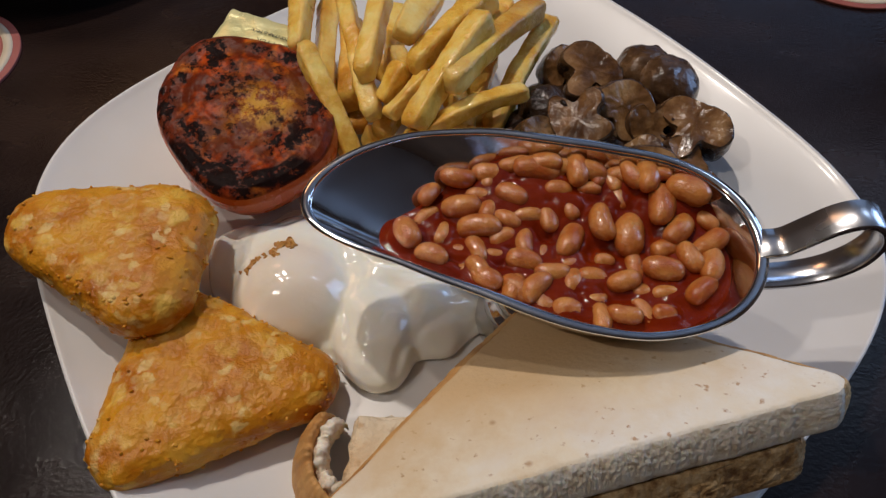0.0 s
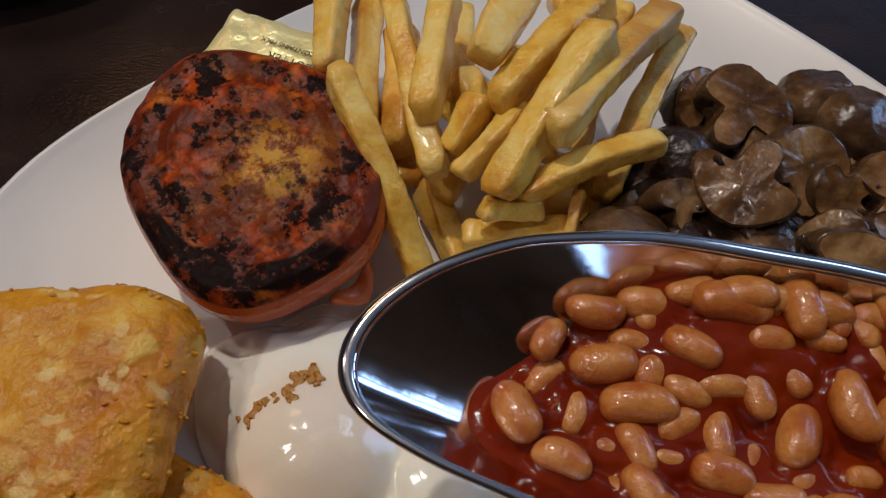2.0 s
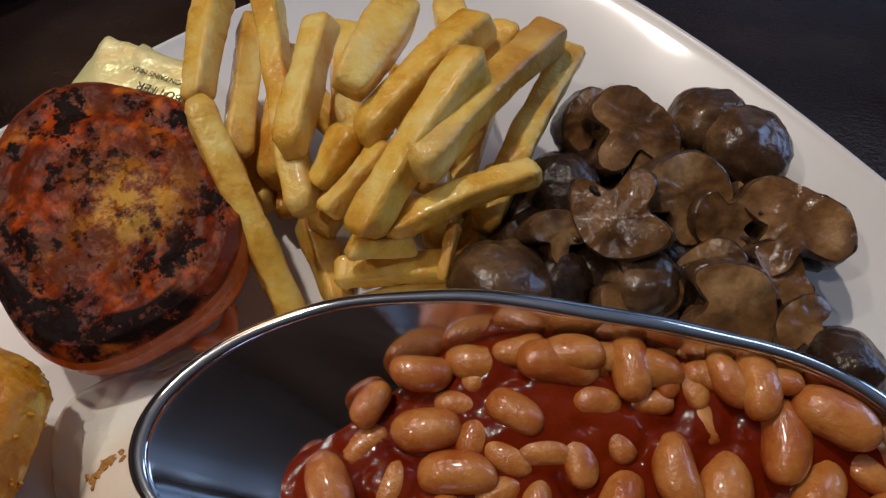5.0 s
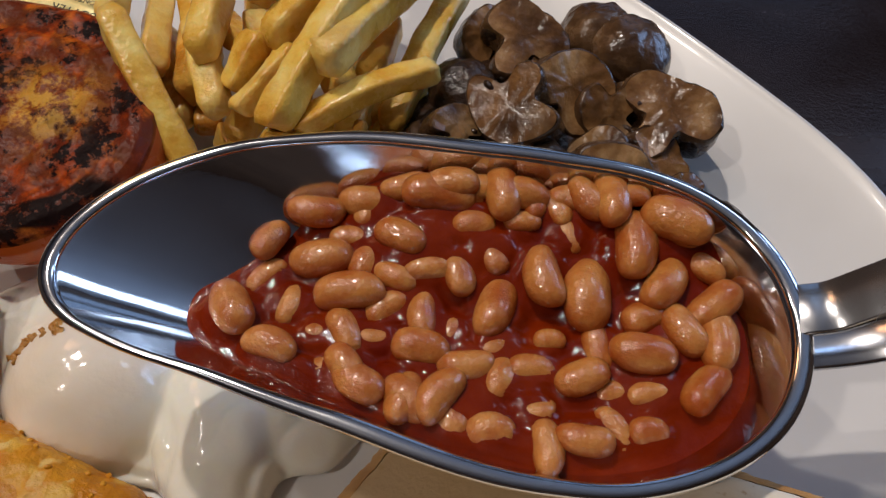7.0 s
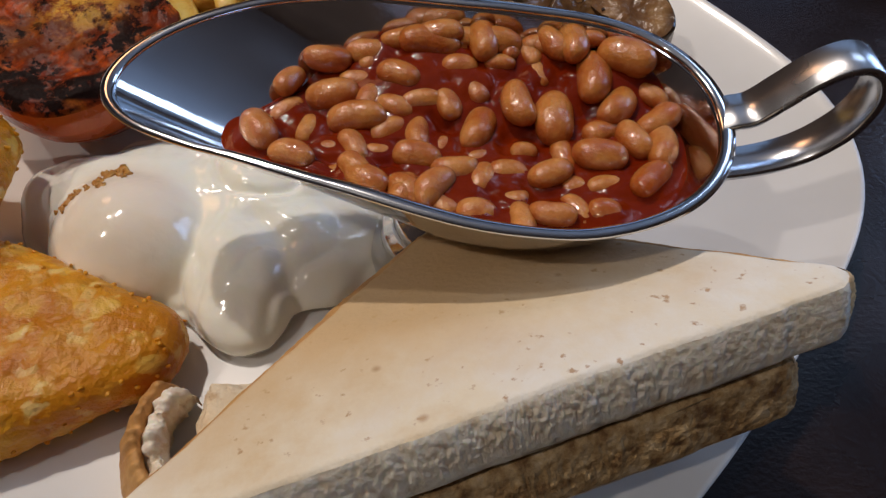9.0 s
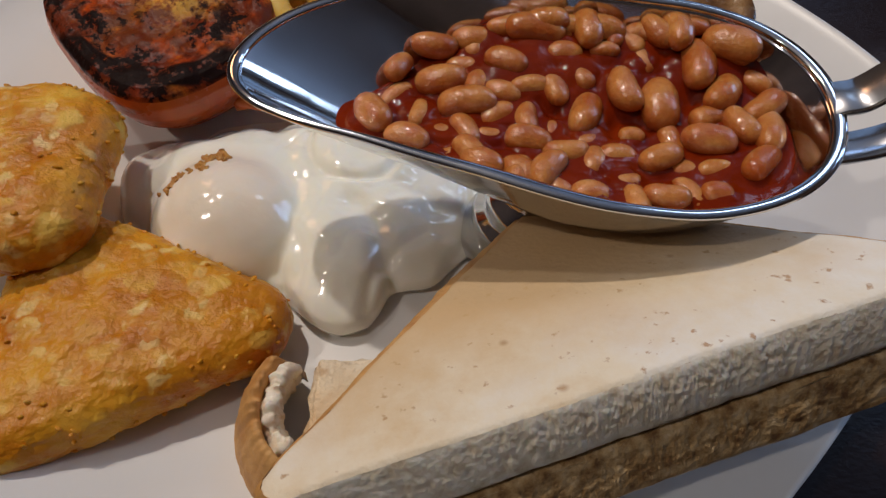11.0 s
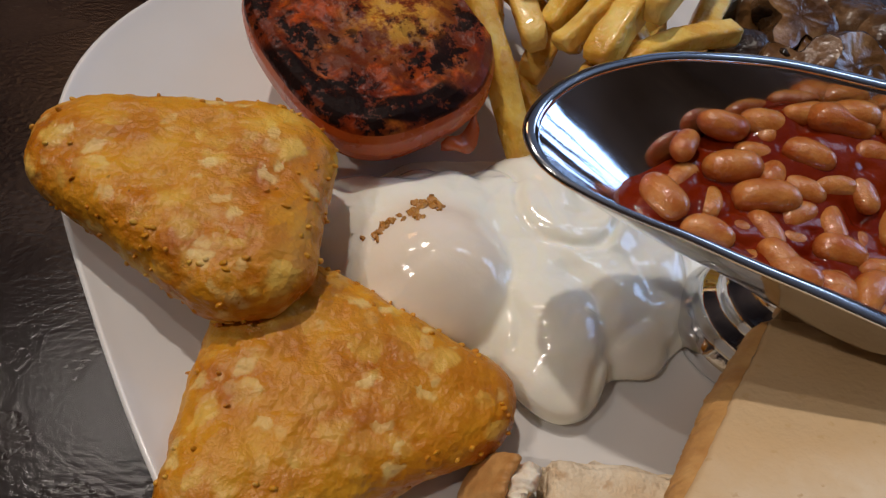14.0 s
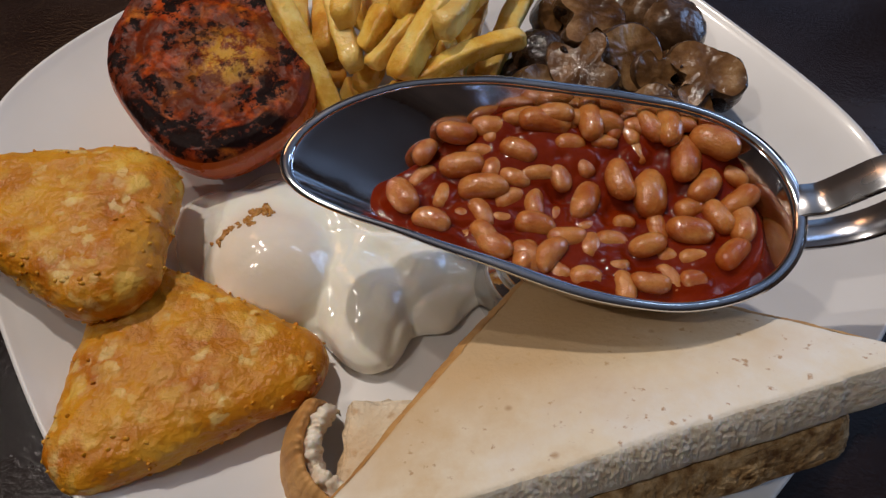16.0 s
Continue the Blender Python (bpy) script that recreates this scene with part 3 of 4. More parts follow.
COUNT = 144
RIM = [rim(a) for a in np.linspace(0, 2 * math.pi, COUNT, endpoint=False)]
RIM = [(RIM[i - 2] + RIM[i - 1] * 2 + RIM[i] * 2 + RIM[(i + 1) % COUNT] * 2 + RIM[(i + 2) % COUNT]) / 8 for i in range(COUNT)]


def rim_z(p):
    return RIM_Z + 0.1 * (p.y - 0.2)


def bowl_power(i):
    c, s = math.cos(2 * math.pi * i / COUNT), math.sin(2 * math.pi * i / COUNT)
    return blend(4.2 + 1.8 * min(0.0, s), 1.6, (0.15 - c) / 0.9)


def bowl_point(i, s, drop=0.0):
    p = BASIN + (RIM[i] - BASIN) * s
    z = rim_z(RIM[i]) - DEEP * (1 - s ** bowl_power(i))
    return Vector((p.x, p.y, z - drop))


def sauce_boat():
    origin = W(0.85, 0.08, 0.0)
    boat = thing("sauce_boat", origin, "polished stainless steel sauce boat full of baked beans", "sauce boat")

    def loc(p):
        return Vector((p.x - 0.85, p.y - 0.08, p.z)) * U

    steps = [1, 0.985, 0.965, 0.94, 0.91, 0.87, 0.82, 0.76, 0.69, 0.61, 0.52, 0.42, 0.3, 0.18, 0.08]
    bm = bmesh.new()
    loops = [[loc(bowl_point(i, s)) for i in range(COUNT)] for s in steps]
    outer = [[loc(bowl_point(i, s, 0.03) + Vector(((RIM[i] - BASIN) * 0.012).to_3d())) for i in range(COUNT)] for s in steps]
    rings(bm, outer[::-1] + loops, cap_start=True, cap_end=True)
    bmesh.ops.recalc_face_normals(bm, faces=bm.faces)
    rough_up(bm, 0.00018, 0.02, 2, 3.0)
    part("bowl", bm, STEEL, boat)
    # rolled rim
    bm = bmesh.new()
    loops = []
    for i in range(COUNT):
        p, out = bowl_point(i, 1.0), (RIM[i] - BASIN).normalized().to_3d()
        loops.append([loc(p + out * (0.014 + 0.034 * math.cos(k)) + Vector((0, 0, 0.017 * math.sin(k) - 0.004))) for k in np.linspace(0, 2 * math.pi, 10, endpoint=False)])
    rings(bm, loops + loops[:1])
    part("rim", tidy(bm), STEEL, boat)
    # oval stepped foot
    foot = [(0.0, 0.44), (0.3, 0.44), (0.31, 0.4), (0.26, 0.36), (0.25, 0.31), (0.28, 0.27), (0.33, 0.245), (0.35, 0.225), (0.345, 0.205), (0.36, 0.185), (0.4, 0.165), (0.42, 0.145), (0.415, 0.125), (0.43, 0.105), (0.46, 0.08), (0.48, 0.05), (0.485, 0.02), (0.475, 0.0), (0.0, 0.0)]
    bm = lathe([(r * 1.1 * U, z * 1.62 * U) for r, z in foot], 96, 1.0, 0.86)
    foot_part = part("foot", bm, STEEL, boat)
    foot_part.location = (-0.02 * U, 0.1 * U, 0)
    # strap handle, a bent band
    line = [(1.91, 1.26), (1.96, 1.285), (2.04, 1.31), (2.13, 1.41), (2.23, 1.52), (2.34, 1.58), (2.44, 1.56), (2.51, 1.47), (2.53, 1.36), (2.5, 1.22), (2.4, 1.09), (2.27, 1.01), (2.1, 0.96), (1.93, 0.94), (1.64, 0.92)]
    fine = []
    for q in range(len(line) - 1):
        p0, p1, p2, p3 = (Vector(line[min(max(q + d, 0), len(line) - 1)]) for d in (-1, 0, 1, 2))
        for t in np.linspace(0, 1, 5, endpoint=False):
            fine.append(0.5 * ((2 * p1) + (p2 - p0) * t + (2 * p0 - 5 * p1 + 4 * p2 - p3) * t * t + (3 * p1 - p0 - 3 * p2 + p3) * t ** 3))
    loops = []
    for q, p in enumerate(fine):
        d = (fine[min(q + 1, len(fine) - 1)] - fine[max(q - 1, 0)]).normalized()
        nrm, half, mid = Vector((-d.y, d.x)), 0.098 - 0.01 * (q / len(fine)), 0.0
        loop = []
        for off, side in ((0.014, -1), (0.02, -0.93), (0.02, 0.93), (0.014, 1), (-0.014, 1), (-0.02, 0.93), (-0.02, -0.93), (-0.014, -1)):
            loop.append(loc(Vector((p.x + nrm.x * off, mid + half * side, p.y + nrm.y * off))))
        loops.append(loop)
    bm = bmesh.new()
    rings(bm, loops, cap_start=True, cap_end=True)
    bmesh.ops.recalc_face_normals(bm, faces=bm.faces)
    part("handle", bm, BRUSHED, boat, "brushed steel strap")


sauce_boat()

def sauced_beans():
    """Sauce clings to the lower side of each bean, with an uneven edge."""
    n, l = BEAN.node_tree.nodes, BEAN.node_tree.links
    b = n["Principled BSDF"]
    base = b.inputs["Base Color"].links[0].from_socket
    co, sep, wave, add, film, mix = (n.new(k) for k in ("ShaderNodeTexCoord", "ShaderNodeSeparateXYZ", "ShaderNodeTexNoise", "ShaderNodeMath", "ShaderNodeMapRange", "ShaderNodeMixRGB"))
    l.new(co.outputs["Object"], sep.inputs[0])
    l.new(co.outputs["Object"], wave.inputs["Vector"])
    wave.inputs["Scale"].default_value = 4.0
    add.operation = "MULTIPLY_ADD"
    add.inputs[1].default_value = 0.3
    l.new(wave.outputs["Fac"], add.inputs[0])
    l.new(sep.outputs[2], add.inputs[2])
    film.interpolation_type = "SMOOTHSTEP"
    film.inputs["From Min"].default_value, film.inputs["From Max"].default_value = 0.12, 0.38
    film.inputs["To Min"].default_value, film.inputs["To Max"].default_value = 0.65, 0.0
    l.new(add.outputs[0], film.inputs["Value"])
    l.new(film.outputs[0], mix.inputs["Fac"])
    l.new(base, mix.inputs["Color1"])
    mix.inputs["Color2"].default_value = (0.34, 0.045, 0.004, 1)
    l.new(mix.outputs["Color"], b.inputs["Base Color"])


sauced_beans()

# ---- baked beans: place, length and turn of each, in the plan ----
BEANS_FAR = [(-0.03, 0.42, 0.2, 62), (0.15, 0.54, 0.25, 1), (0.18, 0.34, 0.26, 7), (0.3, 0.44, 0.2, -5), (0.5, 0.4, 0.23, -28), (0.48, 0.7, 0.2, 14), (0.69, 0.77, 0.24, 1),
             (0.65, 0.57, 0.31, -5), (1.0, 0.79, 0.25, -86), (1.0, 0.61, 0.26, 1), (0.83, 0.63, 0.16, 1), (1.17, 0.75, 0.2, -88), (1.37, 0.7, 0.17, 1), (1.27, 0.54, 0.23, -55)]
BEANS_MIDDLE = [(-0.15, 0.13, 0.25, -60), (0.3, 0.19, 0.29, 1), (0.07, 0.16, 0.2, 79), (1.46, 0.59, 0.26, -91), (1.58, 0.62, 0.15, 1), (1.29, 0.67, 0.17, 1), (1.73, 0.46, 0.29, -32),
                (1.42, 0.34, 0.31, -95), (1.59, 0.39, 0.21, -38), (1.17, 0.4, 0.17, -79), (0.99, 0.46, 0.16, 1), (1.06, 0.23, 0.27, -82), (1.23, 0.17, 0.31, -95), (0.87, 0.14, 0.3, 74),
                (0.73, 0.25, 0.19, -74), (1.52, 0.19, 0.27, 55), (1.76, 0.27, 0.17, -38), (1.7, 0.1, 0.26, 37)]
BEANS_NEAR = [(1.57, -0.0, 0.23, -66), (1.74, -0.05, 0.26, -101), (1.4, -0.09, 0.25, -10), (1.6, -0.23, 0.24, 44), (0.58, -0.04, 0.23, -10), (0.02, -0.03, 0.22, -20), (0.18, 0.03, 0.15, 1),
              (0.31, -0.13, 0.23, -58), (0.46, -0.17, 0.15, -83), (0.65, -0.23, 0.24, 51), (0.83, -0.35, 0.18, 0), (0.99, -0.12, 0.19, 1), (1.07, -0.01, 0.13, 1), (0.99, -0.28, 0.16, 0),
              (1.17, -0.17, 0.21, 21), (1.15, -0.4, 0.21, -10), (1.38, -0.37, 0.15, 0), (1.42, -0.23, 0.2, 1), (0.48, 0.26, 0.2, -22), (0.41, 0.01, 0.15, 1)]
BEANS = BEANS_FAR + BEANS_MIDDLE + BEANS_NEAR
SAUCE_Z = 1.035
# smaller ones between, half sunk
more = random.Random(11)
tries = 0
while len(BEANS) < 108 and tries < 6000:
    tries += 1
    x, y = more.uniform(-0.1, 1.75), more.uniform(-0.45, 0.78)
    if ((x - 0.85) / 0.95) ** 2 + ((y - 0.14) / (0.6 if y < 0.14 else 0.64)) ** 2 < 1 and min(math.hypot(x - b[0], y - b[1]) - b[2] * 0.3 for b in BEANS) > 0.062:
        BEANS = BEANS + [(x, y, more.uniform(0.17, 0.22), more.uniform(0, 180))]


def bean_mesh(bend, fat):
    bm = bmesh.new()
    bmesh.ops.create_uvsphere(bm, u_segments=24, v_segments=18, radius=0.5)
    for v in bm.verts:
        x, y, z = v.co
        x, y, z = z, y, x
        blunt = 0.5 * max(0.0, 1 - abs(2 * x) ** 2.7) ** 0.44 / max(1e-4, math.sqrt(max(0.0, 0.25 - x * x))) if abs(x) < 0.499 else 1.0
        y, z = y * blunt, z * blunt
        y *= fat * (1 - 0.12 * x)
        z *= fat * 0.92
        y -= bend * (x * x - 0.1)
        swell = 1 + 0.05 * noise.noise(Vector((x * 3 + bend * 40, y * 3, z * 3)))
        v.co = (x * swell, y * swell, z * swell)
    bmesh.ops.recalc_face_normals(bm, faces=bm.faces)
    return mesh_of("baked_bean", bm, BEAN)


def heaped(x, y):
    """How far the filling stands above its lowest level: it is heaped towards the far side and the handle."""
    return 0.12 * blend(0, 1, (y - 0.1) / 0.3) * blend(0, 1, (x - 0.1) / 0.5) + 0.05 * blend(0, 1, (y - 0.35) / 0.3) + 0.05 * blend(0, 1, (x - 1.2) / 0.4)


def beans():
    shapes = [bean_mesh(b, f) for b, f in ((0.15, 0.6), (0.28, 0.57), (0.05, 0.64), (0.2, 0.54))]
    pick = random.Random(5)

    for n, (x, y, length, turn) in enumerate(BEANS):
        mound = heaped(x, y)
        high = SAUCE_Z + (0.03 if length > 0.2 else 0.0) + pick.uniform(-0.015, 0.02) + mound + 0.006 - (0.02 if n >= 52 else 0.0) + 0.008 * blend(0, 1, (0.0 - y) / 0.2)
        # keep it inside the bowl's wall
        way = Vector((x, y)) - BASIN
        if way.length > 1e-6:
            i = max(range(COUNT), key=lambda k: (RIM[k] - BASIN).normalized().dot(way.normalized()))
            far = (RIM[i] - BASIN).length * max(0.02, 1 - (rim_z(RIM[i]) - high + length * 0.12) / DEEP) ** (1 / bowl_power(i)) - length * (0.34 if y > 0.05 else 0.5)
            if way.length > far and (x > 0.15 or y < 0.1):
                x, y = BASIN + way.normalized() * far
            s = min(1.0, ((Vector((x, y)) - BASIN).length + 0.33 * length) / (RIM[i] - BASIN).length)
            floor_z = rim_z(RIM[i]) - DEEP * (1 - s ** bowl_power(i)) + length * 0.12
            if floor_z > high + 0.08 and n >= 52:
                continue
            high = min(max(high, floor_z), high + 0.07)
        m = Matrix.Translation(W(x, y, high)) @ Euler((pick.uniform(-0.4, 0.4), pick.uniform(-0.15, 0.15), radians(turn + (180 if pick.random() < 0.5 else 0)))).to_matrix().to_4x4()
        ob = new("baked_bean", shapes[n % 4])
        ob.matrix_world = m @ Matrix.Diagonal((length * U * 1.0, length * U * (1.12 if length < 0.2 else 1.0), length * U * 1.0, 1))
        tagged(ob, "orange-brown baked bean glazed with tomato sauce", "bean", "baked beans in the sauce boat")


beans()


def sauce():
    loops = []
    for q in range(41):
        f = q / 40
        loop = []
        for i in range(COUNT):
            heap = 0.0
            for _ in range(2):
                s = max(0.0, 1 - (rim_z(RIM[i]) - SAUCE_Z - heap) / DEEP) ** (1 / bowl_power(i)) + 0.01
                p = BASIN + (RIM[i] - BASIN) * s * f
                heap = heaped(p.x, p.y)
            z = SAUCE_Z + 0.012 * noise.fractal(Vector((p.x * 4, p.y * 4, 3)), 0.5, 2, 2)
            near = min(math.hypot(p.x - b[0], p.y - b[1]) - b[2] * 0.34 for b in BEANS)
            inside = blend(1.0, 0.0, (f - 0.86) / 0.14)
            z += inside * 0.042 * math.exp(-max(near, 0.0) ** 2 / 0.0012) + heap
            loop.append(Vector((p.x - BASIN.x, p.y - BASIN.y, z - SAUCE_Z)) * U)
        loops.append(loop)
    bm = bmesh.new()
    rings(bm, loops)
    tidy(bm)
    if sum(f.normal.z for f in bm.faces) < 0:
        bmesh.ops.reverse_faces(bm, faces=bm.faces)
    solo("tomato_sauce", bm, SAUCE, "glossy red tomato sauce round the baked beans", "sauce", kind="stuff", place=W(BASIN.x, BASIN.y, SAUCE_Z))


sauce()


# ---- toast ----
def toast(a, b, c, thick, top, cut, label, seed, round_by=0.09):
    """A triangular half slice: square corner a, long cut side from b to c; the places are on its upper face."""
    a, b, c = (W(*p) for p in (a, b, c))
    up = (b - a).cross(c - a).normalized()
    ex = (c - b).normalized()
    ey = up.cross(ex)
    if ey.dot(a - b) < 0:
        ey = -ey
    if up.z < 0:
        up = -up
    middle = (a + b + c) / 3
    flat = [Vector(((p - middle).dot(ex), (p - middle).dot(ey))) / U for p in (b, c, a)]
    inner = [p * (1 + round_by / triangle_far(Vector((0, 0)), flat)) for p in flat]
    top = top or toasted_face(ey, ex)
    slice_ob = thing("toast", middle, label, "toast", "slices of toast")
    count, edge = 260, []
    for t in np.linspace(0, 2 * math.pi, count, endpoint=False):
        way, lo, hi = Vector((math.cos(t), math.sin(t))), 0.0, 4.0
        for _ in range(22):
            mid = (lo + hi) / 2
            lo, hi = (mid, hi) if triangle_far(way * mid, inner) < round_by else (lo, mid)
        edge.append(way * lo)

    def place(e, s, down, out=0.0):
        wave = 0.012 * noise.fractal(Vector((e.x * 3, e.y * 3, seed)), 0.6, 2, 3) + 0.007 * noise.fractal(Vector((e.x * 13, e.y * 13, seed)), 0.7, 2, 3)
        q = e * s * (1 + wave) + e.normalized() * out
        return (ex * q.x + ey * q.y) * U - up * down * U

    for name, lift, material, away in (("toasted_face", 0.0, top, 1), ("toasted_underside", thick, BREAD, -1)):
        bm = bmesh.new()
        loops = []
        for s in [0.002] + [k / 26 for k in range(1, 24)] + [0.94, 0.965, 0.985, 1.0]:
            loop = []
            for e in edge:
                p = place(e, s, lift)
                round_off = 0.02 * max(0.0, (s - 0.965) / 0.035) ** 2
                loop.append(p + up * away * (0.0004 * noise.fractal(p / 0.03 + Vector((seed, 0, 0)), 0.6, 2, 3) - round_off * U))
            loops.append(loop)
        rings(bm, loops, cap_start=True)
        bm.normal_update()
        if sum((f.normal for f in bm.faces), Vector()).dot(up) * away < 0:
            bmesh.ops.reverse_faces(bm, faces=bm.faces)
        part(name, bm, material, slice_ob)
    low = min(e.y for e in edge)
    cut_run = [k for k in range(count) if edge[k].y < low + 0.035]
    rest = list(range(cut_run[-1], count)) + list(range(0, cut_run[0] + 1))
    for name, run, material, wave in (("cut_side", cut_run, cut, 0.006), ("crust", rest, CRUST, 0.009)):
        bm = bmesh.new()
        dense = []
        for k, m in zip(run, run[1:]):
            dense += [edge[k].lerp(edge[m], q / 6) for q in range(6)]
        dense.append(edge[run[-1]])
        loops = []
        for k in range(21):
            f = k / 20
            loop = []
            for at, e in enumerate(dense):
                ease = blend(0.0, 1.0, min(at, len(dense) - 1 - at) / 40)
                p = Vector((e.x, e.y, f * thick)) * 14 + Vector((seed, 0, 0))
                bulge = ((0.015 + 0.1 * ease if name == "crust" else 0.015) + wave * noise.fractal(p * 3.2, 0.7, 2, 3)) * math.sin(f * math.pi) ** 0.5
                loop.append(place(e, 1.0, 0.018 + (thick - 0.036) * f, bulge))
            loops.append(loop)
        rings(bm, loops, closed=False)
        bm.normal_update()
        if sum(f.normal.dot(f.calc_center_median()) for f in bm.faces) < 0:
            bmesh.ops.reverse_faces(bm, faces=bm.faces)
        part(name, bm, material, slice_ob)
    return slice_ob


toast((0.7, 0.17, 0.38), (-0.6, -1.71, 1.05), (2.34, -0.82, 1.3), 0.27, None, CUT, "pale toasted white bread triangle leaning on another slice", 2.0)
toast((0.76, -0.06, 0.14), (-0.4, -1.79, 0.8), (2.19, -1.01, 1.0), 0.27, BROWN_CUT, BROWN_CUT, "browned toast triangle under a paler slice", 9.0)


def torn_toast():
    """The torn corner of a slice: a slab of toast, its crust pulled away and curling up along one side."""
    ob = thing("torn_toast_corner", W(-0.34, -1.18, 0.0), "torn corner of toast with its golden crust pulled open", "toast", "slices of toast")
    bm = box(0.74 * U, 0.86 * U, 0.2 * U, 0.003, 3, (0.24 * U, 0.0, 0.13 * U))
    bmesh.ops.subdivide_edges(bm, edges=bm.edges, cuts=9, use_grid_fill=True)
    rough_up(bm, 0.0016, 0.006, 4, 3.0)
    part("crumb_slab", bm, BREAD, ob)
    bend = [Vector(p) for p in ((-0.3, 0.46), (-0.4, 0.28), (-0.41, 0.08), (-0.33, -0.1), (-0.16, -0.24), (0.06, -0.34))]

    def along(f):
        q = min(f * (len(bend) - 1), len(bend) - 1.001)
        k = int(q)
        p0, p1, p2, p3 = (bend[min(max(k + d, 0), len(bend) - 1)] for d in (-1, 0, 1, 2))
        t = q - k
        return 0.5 * ((2 * p1) + (p2 - p0) * t + (2 * p0 - 5 * p1 + 4 * p2 - p3) * t * t + (3 * p1 - p0 - 3 * p2 + p3) * t ** 3)

    # the crust's outer wall, then the white crumb torn open behind it
    for name, inset, wide, tall_by, material, wave in (("crust", 0.0, 0.075, 1.0, CRUST, 0.0003), ("torn_crumb", 0.09, 0.08, 1.02, CUT, 0.0013)):
        loops = []
        for q in range(91):
            f = q / 90
            mid, d = along(f), along(min(1.0, f + 0.02)) - along(max(0.0, f - 0.02))
            side = Vector((d.y, -d.x)).normalized()
            end = max(0.04, 1 - (2 * f - 1) ** 10) ** 0.5
            tall = tall_by * end * (0.36 - 0.1 * f + 0.045 * noise.fractal(Vector((f * 9, inset * 30, 2)), 0.6, 2, 3))
            loop = []
            for a in np.linspace(0, 2 * math.pi, 30, endpoint=False):
                c, s = math.cos(a), math.sin(a)
                high = 0.5 + 0.5 * math.copysign(abs(s) ** 0.8, s)
                lean = 0.12 * high - 0.05
                p = mid - side * (inset + wide * end * math.copysign(abs(c) ** 0.8, c) * (1 - 0.45 * high) + lean)
                loop.append(Vector((p.x, p.y, 0.01 + tall * high)) * U)
            loops.append(loop)
        bm = bmesh.new()
        rings(bm, loops, cap_start=True, cap_end=True)
        bmesh.ops.recalc_face_normals(bm, faces=bm.faces)
        rough_up(bm, wave, 0.004, 4, inset * 40)
        part(name, bm, material, ob)
    ob.scale = (1.0, 1.0, 1.15)


torn_toast()


# ---- chips ----
def chip(p0, p1, wide, bend, seed, squash=1.0):
    """A cut potato stick from p0 to p1, slightly bent, with worn edges."""
    a, b = W(*p0), W(*p1)
    along = b - a
    side = along.cross(Vector((0, 0, 1))).normalized()
    lift = side.cross(along).normalized()
    pick = random.Random(seed)
    spin, pick_lean = pick.uniform(-0.6, 0.6), pick.uniform(-0.8, 0.8)
    loops, n = [], 26
    for q in range(n + 1):
        f = q / n
        mid = along * f + lift * bend * U * math.sin(f * math.pi) + side * 0.25 * bend * U * math.sin(f * 2.2)
        size = wide * U * 0.385 * (1 - 0.16 * f) * (1 + 0.07 * math.sin(f * 5 + seed))
        tip = min(f, 1 - f) * along.length / (wide * U)
        size *= min(1.0, 0.68 + 0.32 * math.sqrt(min(1.0, tip * 5)))
        lean = pick_lean * (1 if f > 0.5 else -1) * max(0.0, 1 - tip * 2.5) * size * 0.5
        loop = []
        for side_n in range(4):
            base = side_n * math.pi / 2
            for k in range(6):
                if k < 3:
                    cx, cy = 0.7 if side_n in (0, 3) else -0.7, 0.7 if side_n in (0, 1) else -0.7
                    t = base + k / 2 * math.pi / 2
                    x, y = cx + 0.3 * math.cos(t), cy + 0.3 * math.sin(t)
                else:
                    w = (k - 2) / 4
                    ends = [((0.7, 1.0), (-0.7, 1.0)), ((-1.0, 0.7), (-1.0, -0.7)), ((-0.7, -1.0), (0.7, -1.0)), ((1.0, -0.7), (1.0, 0.7))][side_n]
                    x = ends[0][0] + (ends[1][0] - ends[0][0]) * w
                    y = ends[0][1] + (ends[1][1] - ends[0][1]) * w
                x, y = x * size, y * size * squash
                shift = lean * y / size
                x, y = x * math.cos(spin) - y * math.sin(spin), x * math.sin(spin) + y * math.cos(spin)
                loop.append(mid + side * x + lift * y + along.normalized() * shift)
        loops.append(loop)
    bm = bmesh.new()
    rings(bm, loops, cap_start=True, cap_end=True)
    bmesh.ops.recalc_face_normals(bm, faces=bm.faces)
    rough_up(bm, 0.0006, 0.011, 2, seed * 3.1)
    rough_up(bm, 0.00025, 0.003, 3, seed * 1.7)
    return solo("potato_chip", bm, CHIP, "golden fried potato chip in a heap", "chip", "chips on the plate", place=a)


